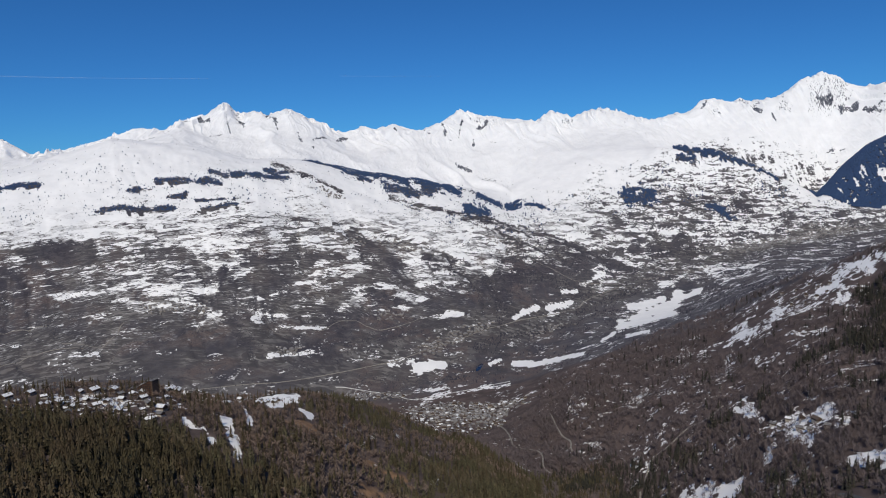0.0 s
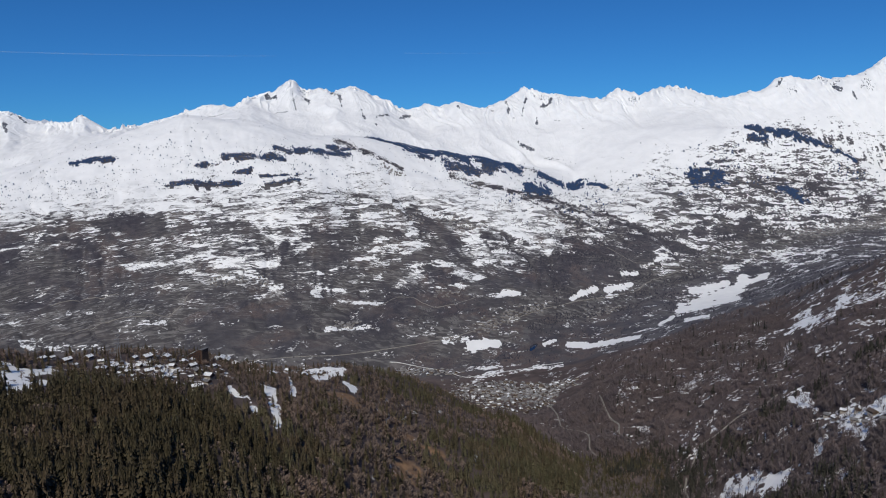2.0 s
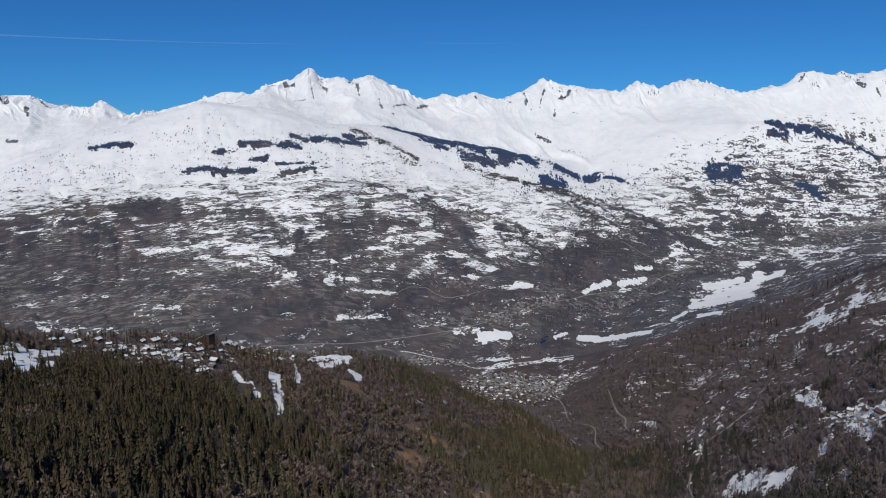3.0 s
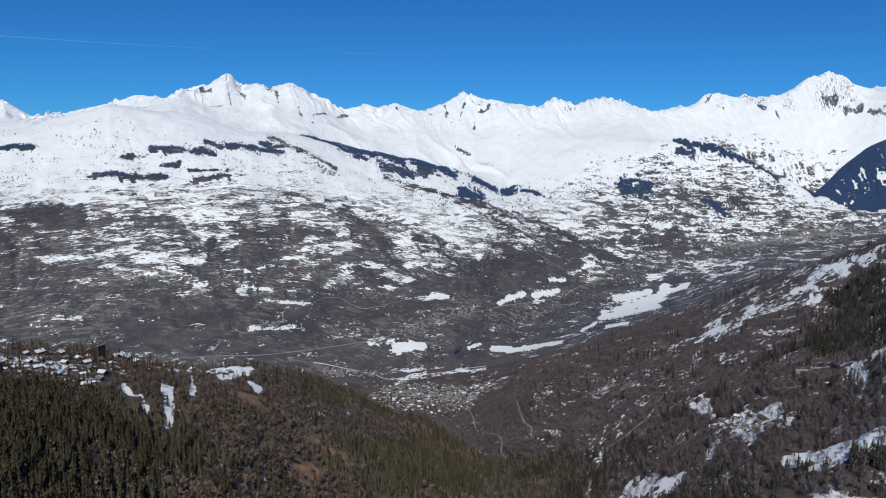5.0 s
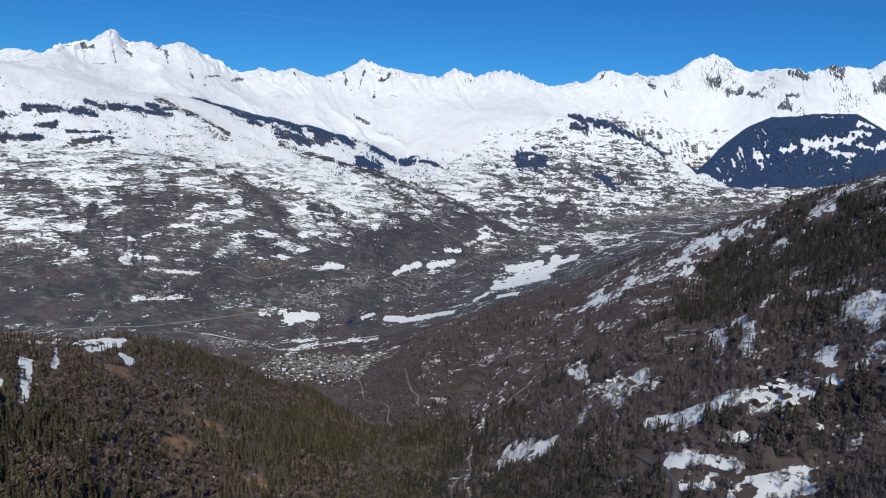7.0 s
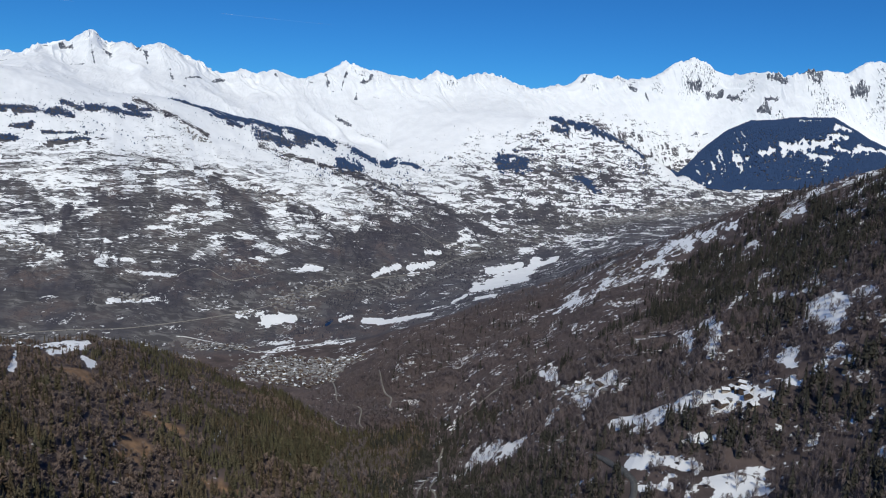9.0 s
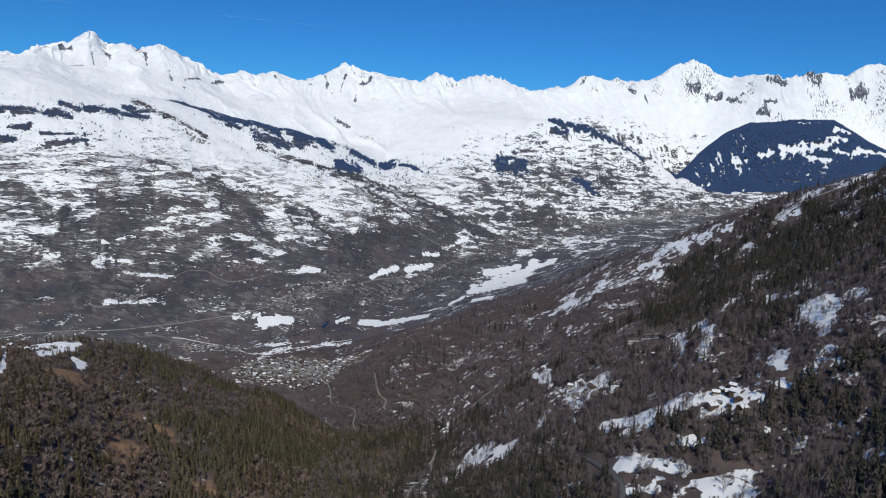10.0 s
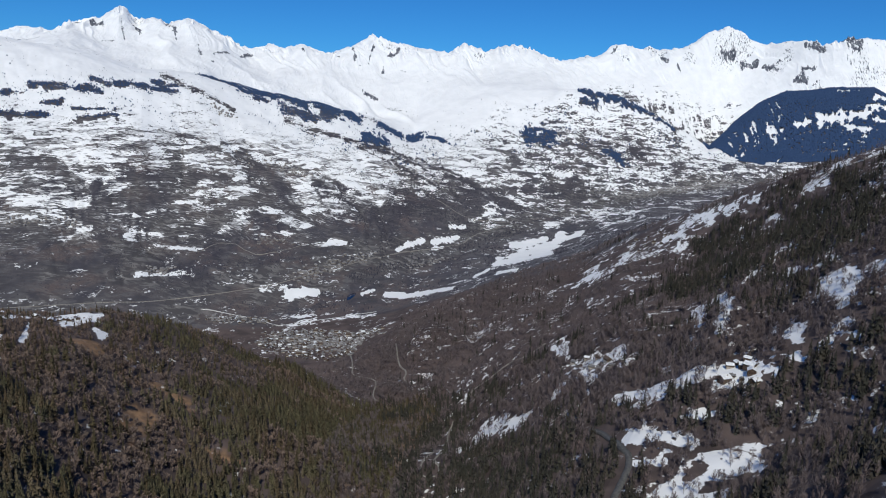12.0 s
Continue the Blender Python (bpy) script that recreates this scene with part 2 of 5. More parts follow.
SLOPE_SNOW = [(33.3, 1058, 34.6, 921, 5.3, 3), (37.1, 1075, 38.4, 1032, 4, 2.8), (40.4, 926, 42.3, 870, 6.1, 2.8),
              (40.7, 945, 42.2, 914, 3.5, 2.1), (42.7, 922, 43.8, 897, 2.8, 3.7), (31.7, 1049, 32.8, 970, 3.8, 5.5),
              (34.7, 1071, 35, 1106, 3.3, 3.7), (39.4, 846, 40.2, 820, 3.8, 2)]
MEADOW_SNOW = [(37.4, 1504, 39.2, 1471, 4.5, 4.4), (39.2, 1471, 41.8, 1458, 6.7, 5), (36.1, 1449, 37.2, 1428, 4.4, 3.9),
               (30.3, 1630, 32.8, 1522, 4.8, 2.6), (28, 1631, 29.8, 1592, 8.6, 3.1), (26.3, 1613, 28.1, 1597, 6.1, 5.2),
               (24.1, 1580, 26.5, 1560, 7.2, 5.5), (21.1, 1574, 23.6, 1461, 5.8, 6.5), (28.4, 1663, 29.8, 1623, 3.7, 3.5), (33.9, 1402, 35.7, 1413, 3.2, 2.3), (24.6, 1558, 28.5, 1519, 5.8, 4.2)]
VALLEY_SNOW = [(5.2, 2478, 7, 2593, 9.6, 2.3), (7.8, 2601, 9.6, 2676, 12, 2.5), (8.9, 2740, 9.9, 2790, 8.4, 1.8),
               (10.3, 2839, 11.5, 2910, 6.6, 2.4), (7.8, 2536, 8.6, 2582, 5.8, 3.2), (-2.6, 2025, -0.4, 2044, 10.8, 2.1),
               (5, 2019, 10.4, 1953, 6.8, 4.5), (3.2, 2017, 4, 2055, 4.6, 3.4), (11.8, 2079, 12.8, 2171, 4, 7.7),
               (13.7, 2020, 15.3, 1995, 4.6, 8), (13.2, 2273, 17.1, 2323, 12.2, 8), (13.9, 2541, 16.4, 2643, 11.8, 3.8),
               (16.8, 2474, 17.5, 2691, 17.7, 5.1), (17.5, 2675, 18.9, 2730, 10.3, 4.3), (14.2, 2357, 16.8, 2535, 14.9, 6.2), (15.6, 2494, 17.1, 2611, 11.6, 5)]
FLOOR_SNOW = [(16.2, 2823, 17.4, 2898, 10.9, 3.1), (19.1, 3020, 23.1, 3027, 18.4, 4.4), (20.6, 2807, 22.3, 2806, 6.4, 5.9),
              (18.6, 3152, 20.3, 3252, 9.7, 3.3), (-4.8, 2046, -3, 2067, 9.4, 2), (-4, 1800, 4.6, 1797, 6.2, 3.6),
              (-2.9, 1870, 1.4, 1852, 3.5, 3.8), (22.6, 3365, 26.5, 3539, 10.5, 4.5), (10, 2034, 12.1, 2066, 3.1, 7.1)]
HAMLET_SNOW = [(-13.5, 915, -12.1, 908, 4.7, 5), (-14.5, 912, -13.5, 876, 6.5, 5), (-17.3, 729, -16.7, 644, 2.8, 4.5),
               (-19, 700, -18.3, 662, 2.4, 3.1), (-11.8, 838, -11.1, 822, 3, 4.2), (-23.3, 662, -22.9, 649, 1.9, 3.2),
               (-19.2, 868, -15.6, 900, 4.5, 4), (-36.4, 732, -35, 756, 3.2, 3.6), (-35.8, 705, -34, 733, 4, 3.8),
               (-34.9, 674, -32.9, 711, 3.2, 3.9), (-33.8, 735, -32.6, 761, 2.9, 4.2), (-16, 830, -15.6, 759, 1.9, 5),
               (-20.3, 713, -19, 689, 2.2, 2.8)]
DARK_WOODS = [(-20.8, 3011, -16.9, 3023, 14.5, 1.4), (-17.2, 3096, -16.2, 3091, 10.8, 2.1), (-16.3, 3079, -11.8, 3112, 10.8, 1.9),
              (-13.4, 3168, -11.8, 3164, 8.3, 2.3), (-22.7, 2973, -21.3, 2982, 10.5, 1.2), (-20.3, 2933, -19.2, 2932, 9, 1.3),
              (-25.1, 2877, -23, 2875, 11.3, 1.1), (-22.9, 2853, -20, 2864, 8.7, 1.6), (-18.4, 2843, -15.6, 2855, 7.5, 1.6),
              (-18.6, 2898, -15.7, 2897, 3.8, 1.6), (-31.1, 3160, -28.5, 3089, 9.5, 2.2), (-10.4, 3375, -7.4, 3391, 8.3, 1.9), (-7.6, 3399, -4.9, 3412, 20.1, 3.5)]
RIDGE_WOODS = [(-5.1, 3411, -2.8, 3378, 18.9, 3.5), (-4.2, 3282, -2.1, 3273, 20.2, 2.2), (-2.6, 3267, -1.1, 3306, 15.6, 2.1),
               (-2, 3436, -0.8, 3448, 25.1, 3.5), (-0.7, 3444, 1, 3407, 16.5, 3.5), (1.9, 3237, 3.2, 3275, 17, 2.2),
               (5, 3541, 5.8, 3584, 15, 3), (6.3, 3546, 8, 3478, 6.5, 2), (2.7, 3490, 4.2, 3523, 15, 3)]
EAST_WOODS = [(17.4, 3952, 18.2, 3937, 15, 1.9), (17.5, 3877, 18.5, 3878, 17.7, 1), (18.4, 3930, 22.1, 3984, 19, 1.3),
              (22.1, 3984, 24, 3994, 12, 1.6), (24, 3994, 26, 4238, 9, 3.2), (13.9, 3633, 15.6, 3633, 24.9, 1.9),
              (20.4, 3629, 21.1, 3589, 13.7, 1.9), (19.5, 3625, 20.4, 3641, 11, 1.7)]
GULLY_WOODS = [(-4.1, 3172, 4.9, 3160, 9.6, 3.1), (4.9, 3184, 11.7, 3020, 8.3, 1.2), (0.2, 3157, 7.4, 3239, 9.7, 2.3),
               (7.4, 3239, 10.4, 3138, 9.7, 1.9), (10.4, 3138, 14.3, 2957, 9.3, 1.9), (3.9, 3116, 6.8, 3050, 8.2, 1.7), (6.8, 3050, 9, 2987, 8, 2.2),
               (9, 2987, 11.6, 2860, 7.8, 1.8), (8, 3181, 12.9, 3070, 8.3, 1), (-12.8, 3259, -10.5, 3147, 12.2, 3.4),
               (-10.5, 3147, -7.9, 3128, 11.9, 1.8), (-6.8, 2886, -5.5, 2825, 10.9, 1), (-5.5, 2825, -3.5, 2757, 10.6, 1.1)]
HEDGES = [(-10.5, 2839, -5.4, 2809, 8.7, 1), (-5.4, 2809, -1.2, 2545, 8.2, 1.7), (-1, 2801, 3.2, 2686, 7, 2.8), (5.6, 3069, 8.1, 2847, 7.6, 2.1),
          (7.5, 2867, 10, 2721, 7.1, 1.7), (1.5, 3120, 5.7, 3041, 7.9, 1.8), (5.7, 3041, 9.8, 3001, 6.2, 1.9), (9.7, 3141, 14.3, 3010, 7.9, 2),
          (-7.6, 2486, -1.6, 2217, 7.2, 3.6), (-6.2, 2600, -3.8, 2406, 7.7, 2.1), (-7.2, 2875, -3.1, 2767, 11.5, 1.2),
          (-10, 2508, -7.9, 2250, 9.7, 2.9), (-10.9, 2595, -8.9, 2485, 7.8, 1.5), (-1.7, 2881, 1.7, 2816, 8.7, 1.6), (15.2, 4212, 17.4, 3956, 4.7, 5)]
HEDGES += [(2.5, 3916, 4.8, 3920, 14.9, 1.7)]
BROWN_WOODS = [(16, 3184, 19, 3288, 34.4, 1.9), (-16.8, 2632, -16.3, 2528, 7.8, 1), (-16.3, 2528, -15.9, 2360, 7.4, 1.9),
               (-15.9, 2360, -14.8, 2112, 6.8, 2.4), (-6, 2824, -4.4, 2632, 6.2, 1.6), (-4.4, 2632, -3.2, 2400, 5.7, 2.4),
               (-15.9, 2632, -17, 2586, 15.9, 1), (-17.2, 2574, -16.6, 2459, 15.3, 1), (-6.4, 2848, -3.9, 2716, 10.6, 1),
               (9.2, 3320, 13.4, 3144, 7.4, 1.9), (-1.7, 3397, 5.5, 3544, 7.9, 2.3), (-13.5, 2432, -8.6, 2072, 10.3, 2.5)]
SPRUCE_BELT = [(29.8, 1496, 35, 1338, 15.1, 2.7), (34.9, 1356, 42.9, 1193, 31, 3.3), (39, 1100, 44, 1003, 17.6, 2.7),
               (28.6, 1230, 32.7, 1311, 9.7, 3.9), (41.7, 762, 46.2, 775, 19.9, 1.3), (41.6, 727, 47.3, 705, 16.3, 1.2),
               (43.6, 626, 49.9, 541, 12.4, 3.5), (38.1, 737, 41.9, 733, 6.7, 1.4), (20.5, 777, 30.6, 657, 12, 2.4),
               (23.7, 796, 29.7, 715, 5.7, 3.7), (29.4, 764, 34.9, 725, 5.1, 2.7), (12.7, 840, 15.8, 1010, 15.5, 3.8),
               (10.7, 763, 13.3, 785, 5.9, 3), (13.7, 1064, 19.5, 980, 6.2, 2.4), (19.8, 1052, 23.6, 1109, 4.1, 4)]
HIGH_SPRUCES = [(25.7, 1188, 30.3, 1231, 7.9, 3.4), (30.3, 1223, 39.5, 1010, 15.9, 3.2), (28.4, 1052, 34.6, 974, 5, 3),
                (35.3, 978, 40.2, 926, 8.4, 3.1), (28.3, 1521, 32.6, 1472, 6.6, 2.2), (33.2, 1325, 38.1, 1237, 18.2, 3.6),
                (30.1, 1357, 34.7, 1208, 7.1, 3.6)]
LOW_SPRUCES = [(15.2, 696, 31.7, 602, 19.7, 2.6), (16.5, 802, 24.5, 733, 10.5, 3.5), (9.3, 1056, 12.4, 1077, 13, 3.6),
               (41.2, 697, 42.7, 723, 16.2, 1.3), (43.8, 548, 44.6, 618, 17.7, 3.1), (33.3, 575, 35.6, 576, 6.1, 1.8),
               (36, 687, 40.4, 709, 7.4, 1.9)]
BROWN_LARCHES = [(40.8, 704, 45.7, 664, 19.8, 1.7), (42.6, 608, 48.3, 505, 12.7, 3.2)]
PASTURE = [(21.6, 1630, 23.7, 1762, 23.2, 6), (23.8, 1698, 28.7, 1611, 22.6, 4.8), (19.3, 1565, 22.4, 1503, 11.7, 5.8),
           (28.6, 1635, 32.5, 1550, 12.1, 3.1)]
DRY_GRASS = [(-7.3, 641, -5.8, 663, 6.9, 2.2), (-6.7, 755, -3.3, 714, 3.4, 2.6), (-12.7, 763, -11, 775, 4.1, 2.8),
             (-1.4, 659, 1.2, 660, 3.5, 1.4), (-4, 732, -2.9, 703, 2.7, 2), (-7.1, 668, -6.3, 637, 6.9, 2.2),
             (-19.4, 1990, -17.6, 1945, 4.5, 2.2)]
BARE_BAND = [(-13.8, 784, -10.2, 749, 9.3, 2.9), (-10.2, 749, -6.1, 701, 12.1, 2.3), (-7.6, 691, -5.5, 612, 14.9, 2),
             (-6.7, 753, -2.4, 705, 6.7, 2.3), (-15.9, 777, -13.2, 760, 5.8, 3.7), (-6.1, 974, -3.2, 912, 7.2, 4),
             (-13.2, 560, -10.9, 552, 5.1, 2.1)]
FIELDS_WEST = [(-23.3, 2506, -17.5, 2499, 13.3, 1.2), (-19.1, 2436, -17.3, 2442, 9.3, 1.5), (-27.3, 2560, -17.3, 2559, 12.6, 1),
               (-19.4, 2624, -15.8, 2637, 10, 1), (-29.4, 2559, -27.4, 2551, 7.8, 1), (-26.1, 2470, -23.6, 2524, 5.7, 1),
               (-27.2, 2912, -25.5, 2901, 6.6, 1.2), (-21.8, 2232, -20.5, 2233, 3.4, 1.9), (-24.2, 2588, -20.5, 2580, 7.9, 1),
               (-14.6, 2523, -13, 2551, 5.8, 1)]
FIELDS_MIDDLE = [(-10.1, 2538, -6.5, 2498, 8.6, 1.4), (-15.1, 2471, -12.5, 2445, 7.5, 1.4), (-13.1, 2367, -9.4, 2339, 7.2, 2.2),
                 (-12.2, 2604, -10.5, 2617, 7.9, 1), (-13.5, 2628, -11.2, 2666, 6, 1), (-14, 2157, -10.1, 2172, 5.8, 2.8),
                 (-8.4, 2513, -6.4, 2525, 7.7, 2.6), (-4.8, 2484, -3.1, 2465, 5.6, 2.3), (-0.5, 2419, 1.1, 2441, 6.5, 2.2),
                 (-4, 2547, -1.8, 2518, 7.7, 2.5), (-0.1, 2625, 1.3, 2699, 8.1, 2.5), (3, 2625, 3.8, 2633, 5, 2.1),
                 (4, 2817, 5.6, 2831, 8.6, 1.6)]
FIELDS_EAST = [(8.4, 2898, 9.8, 2949, 7.8, 2.8), (11.9, 3002, 12.8, 2987, 6.8, 1.7), (11.3, 2963, 12.1, 2945, 4.5, 2.1),
               (-2, 2760, 0.7, 2781, 8.4, 1.4), (-5.4, 2633, -3.6, 2623, 6, 1.1), (14.2, 3341, 17.4, 3388, 12.8, 1.6),
               (6.6, 3114, 9.2, 3135, 9.5, 1.4), (3.6, 3123, 6.6, 3163, 9.6, 3.8), (15.9, 3189, 18.3, 3320, 7.4, 1.6)]
VALLEY_WOODS = [(-37.3, 2634, -35.3, 2539, 39.5, 1), (-37.8, 2486, -37.1, 2362, 32.2, 1.6), (-35, 2571, -34.6, 2487, 25.2, 1),
                (-34.1, 2476, -31.4, 2525, 13.3, 1.1), (-30.5, 2621, -30.3, 2569, 15.5, 1), (-28.7, 2530, -28.4, 2378, 9.8, 1.4),
                (-37.6, 2666, -35.8, 2683, 21.3, 1.2), (-30, 2637, -26, 2675, 22.9, 1), (-32.7, 2680, -30.4, 2665, 8.9, 1.1),
                (-27.5, 2718, -26.5, 2655, 17.8, 1), (-16.6, 2585, -16.4, 2441, 23.1, 1), (-16.1, 2397, -14.7, 2227, 14.2, 2.1),
                (-13.4, 2656, -8.3, 2737, 9.7, 1), (15.9, 3212, 18.6, 3207, 32.8, 1.9), (10.1, 2549, 14.5, 2758, 13.6, 3.7)]
VALLEY_WOODS += [(2.1, 2177, 13, 2520, 9.6, 3.7), (-8.8, 1965, 0.9, 1929, 11.8, 2), (1.9, 1526, 5.1, 1368, 9.9, 5)]
VALLEY_WOODS += [(-29.3, 2679, -26.4, 2696, 26.6, 1.1), (-26.1, 2653, -24.9, 2646, 14.1, 1), (-29.4, 2627, -28.1, 2602, 15.9, 1)]
# on the far slope: wooded ravines, dark cliffs, smooth brown bluffs, white fields and thinly covered ones
RAVINES = [(-16.6, 2607, -17.4, 2510, 13.6, 1), (-17.4, 2510, -16.4, 2374, 11.1, 1.4), (-16.4, 2374, -14.9, 2163, 10.3, 4.5), (-16, 2610, -13.2, 2652, 14, 1),
           (-13.2, 2652, -8.1, 2732, 12.3, 1), (-8.5, 2884, -5.7, 2828, 10.9, 1.4), (-5.7, 2828, -3.8, 2768, 14.9, 1), (-3.8, 2768, -3.4, 2726, 12.5, 1.5),
           (-1.7, 2821, -0.8, 2764, 14.9, 1.5), (-5.8, 2580, -3.9, 2505, 17.4, 1.7), (3.2, 2691, 7.8, 2833, 33.6, 2.1), (-9.4, 2463, -7.9, 2219, 14.2, 3.2),
           (-11, 2569, -10.3, 2494, 13.5, 1.6)]
CLIFF_WOODS = [(-29.3, 2685, -25.9, 2697, 26.6, 1.2), (-30.5, 2618, -30, 2576, 21.7, 1), (-35.8, 2656, -30.6, 2627, 12.1, 1),
               (-35.9, 2540, -31.9, 2535, 38.6, 1), (-35.8, 2612, -31.1, 2593, 13.9, 1), (-36.1, 2465, -34.1, 2411, 22.2, 1.5)]
BLUFFS = [(-23.4, 2355, -17, 2256, 45.6, 2), (-22.7, 2146, -15.6, 2017, 34.8, 2.3), (-6.7, 2386, -1.9, 2355, 28.8, 2.4), (-1.9, 2478, 5.1, 2635, 29.2, 2.1)]
WHITE_FIELDS = [(-25.6, 2549, -17.3, 2552, 13.6, 1), (-23.1, 2501, -17.4, 2500, 13.3, 1.2), (-18.9, 2416, -17, 2421, 9.2, 1.8), (-19.2, 2613, -15.1, 2625, 15.9, 1),
                (-22.2, 2721, -15, 2671, 20.5, 1), (-8.4, 2516, -6.5, 2556, 9.6, 2.5), (-3.9, 2577, -1.5, 2550, 11.7, 2.3), (-0.1, 2641, 1.2, 2706, 12.2, 2.5),
                (-14.8, 2410, -12.7, 2449, 9.2, 2.2), (-18, 2463, -17.3, 2473, 13.1, 1.4), (-10.7, 2611, -10, 2624, 8, 1.1), (-7.7, 2678, -6.2, 2703, 8.2, 1.2),
                (-8.6, 2757, -6.4, 2778, 14.7, 1.1), (-2.9, 2758, -1.5, 2737, 12.5, 1.6), (-13.9, 2144, -10.3, 2168, 6.6, 2.8)]
THIN_FIELDS = [(-28.7, 2255, -25.9, 2288, 10.4, 1.9), (-32, 2374, -30.3, 2368, 9, 2), (-34.9, 2219, -30.1, 2157, 13.3, 1.9), (-35.8, 2621, -34.3, 2622, 8, 1),
               (-36.2, 2326, -34.6, 2358, 8.9, 1.4), (-34.1, 2508, -32.3, 2527, 9.6, 1.1), (-0.8, 2414, 0.9, 2433, 7.4, 2.2), (3.7, 2837, 5, 2896, 10.9, 1.7)]
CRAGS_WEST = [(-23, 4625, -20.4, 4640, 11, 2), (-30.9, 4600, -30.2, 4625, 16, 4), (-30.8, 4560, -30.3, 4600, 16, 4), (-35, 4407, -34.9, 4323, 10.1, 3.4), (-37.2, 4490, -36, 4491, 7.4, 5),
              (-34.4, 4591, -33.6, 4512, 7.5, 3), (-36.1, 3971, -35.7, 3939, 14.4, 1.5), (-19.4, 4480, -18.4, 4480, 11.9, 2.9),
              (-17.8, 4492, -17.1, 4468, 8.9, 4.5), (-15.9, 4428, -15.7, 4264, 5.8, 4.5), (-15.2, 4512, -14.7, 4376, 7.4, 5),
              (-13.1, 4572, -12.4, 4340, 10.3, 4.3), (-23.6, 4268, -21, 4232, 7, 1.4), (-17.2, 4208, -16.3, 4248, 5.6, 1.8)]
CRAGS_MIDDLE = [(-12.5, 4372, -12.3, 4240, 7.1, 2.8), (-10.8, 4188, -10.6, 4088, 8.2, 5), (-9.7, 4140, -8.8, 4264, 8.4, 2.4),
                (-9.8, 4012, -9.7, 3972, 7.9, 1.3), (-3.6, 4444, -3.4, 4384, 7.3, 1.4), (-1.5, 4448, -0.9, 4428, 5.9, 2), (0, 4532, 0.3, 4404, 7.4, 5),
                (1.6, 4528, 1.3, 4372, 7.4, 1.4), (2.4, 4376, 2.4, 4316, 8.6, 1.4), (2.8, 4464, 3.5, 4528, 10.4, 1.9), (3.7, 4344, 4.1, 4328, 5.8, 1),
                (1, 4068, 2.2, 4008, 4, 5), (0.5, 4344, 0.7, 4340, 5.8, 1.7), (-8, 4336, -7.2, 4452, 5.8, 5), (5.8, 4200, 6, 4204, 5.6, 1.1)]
# bare rock, and shaded faces beside the highest summit painted as rock
CRAGS_AND_SHADE_EAST = [(27.9, 4647, 28.8, 4652, 17.2, 1), (29.3, 4641, 29.7, 4625, 8.6, 1), (29.7, 4623, 30.2, 4583, 13.7, 1), (31.5, 4508, 32.2, 4491, 15, 1),
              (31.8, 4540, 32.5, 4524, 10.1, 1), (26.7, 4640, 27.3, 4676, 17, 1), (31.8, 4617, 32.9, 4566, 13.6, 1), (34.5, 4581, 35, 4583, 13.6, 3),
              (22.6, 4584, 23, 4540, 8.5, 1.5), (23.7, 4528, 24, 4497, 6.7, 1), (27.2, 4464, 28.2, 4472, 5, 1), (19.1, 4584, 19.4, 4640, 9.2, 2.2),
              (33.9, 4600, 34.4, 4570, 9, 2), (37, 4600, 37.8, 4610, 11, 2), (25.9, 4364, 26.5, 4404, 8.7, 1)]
HILL_CLEARING = [(31.9, 4121, 33.7, 4125, 10, 1), (33.5, 4139, 36.6, 4162, 23, 1), (34.7, 4115, 36.3, 4089, 12, 1), (36.5, 4140, 37.3, 4149, 12, 1),
                 (36.2, 4225, 37.3, 4290, 13, 1.2), (36, 4181, 37.2, 4219, 9, 1), (37.8, 4166, 39.4, 4256, 22, 1.1), (30.7, 3905, 31.4, 3956, 13, 2),
                 (31.6, 3910, 32.7, 3881, 6, 2), (32.3, 4296, 33.7, 4300, 8, 1), (34.1, 4285, 35.4, 4285, 8, 2)]
HILL_RIBS = [(30.2, 4154, 30.6, 4205, 17, 1), (29.7, 4091, 31.2, 4096, 12, 1), (30.8, 4058, 31.2, 4102, 12, 1), (28.2, 4000, 28.3, 4054, 13, 1.3),
             (28.7, 3932, 29.3, 4018, 10, 1.1), (28.9, 4042, 29.5, 4127, 9, 1), (29.6, 3983, 29.7, 4038, 9, 1)]
HILL_PASTURE = [(32.7, 3994, 35.9, 4021, 22, 1.3)]

def strips(pieces, az, d, ragged=0.5, seed=70, grain=30.0, soft=0.12, grown=1.0):
    """1 inside a strip, falling to 0 outside, with ragged edges."""
    az, d = np.broadcast_arrays(az, d)
    a = np.radians(az)
    rough = ragged * fbm(d * np.sin(a) / grain, d * np.cos(a) / grain, 3, seed)
    best = np.full(az.shape, 9.0)
    for a0, d0, a1, d1, half, stretch in pieces:
        mid = (d0 + d1) / 2
        reach = abs(a1 - a0) / 2 + np.degrees(2.2 * half / mid)
        sel = (np.abs(az - (a0 + a1) / 2) < reach) & (np.abs(d - mid) < abs(d1 - d0) / 2 + 2.2 * half * stretch)
        if not sel.any():
            continue
        scale = mid * math.pi / 180
        px, py = (az[sel] - a0) * scale, (d[sel] - d0) / stretch
        qx, qy = (a1 - a0) * scale, (d1 - d0) / stretch
        t = np.clip((px * qx + py * qy) / (qx * qx + qy * qy), 0, 1)
        away = np.hypot(px - t * qx, py - t * qy)
        best[sel] = np.minimum(best[sel], away / half / grown)
    return smooth(1 + soft, 1 - soft, best + rough)


def xy(az, d):
    a = np.radians(az)
    return d * np.sin(a), d * np.cos(a)


def tilted(x):
    """How the terraces climb towards the slope's middle and fall to both sides."""
    return 0.16 * np.hypot(x + 900, 250)


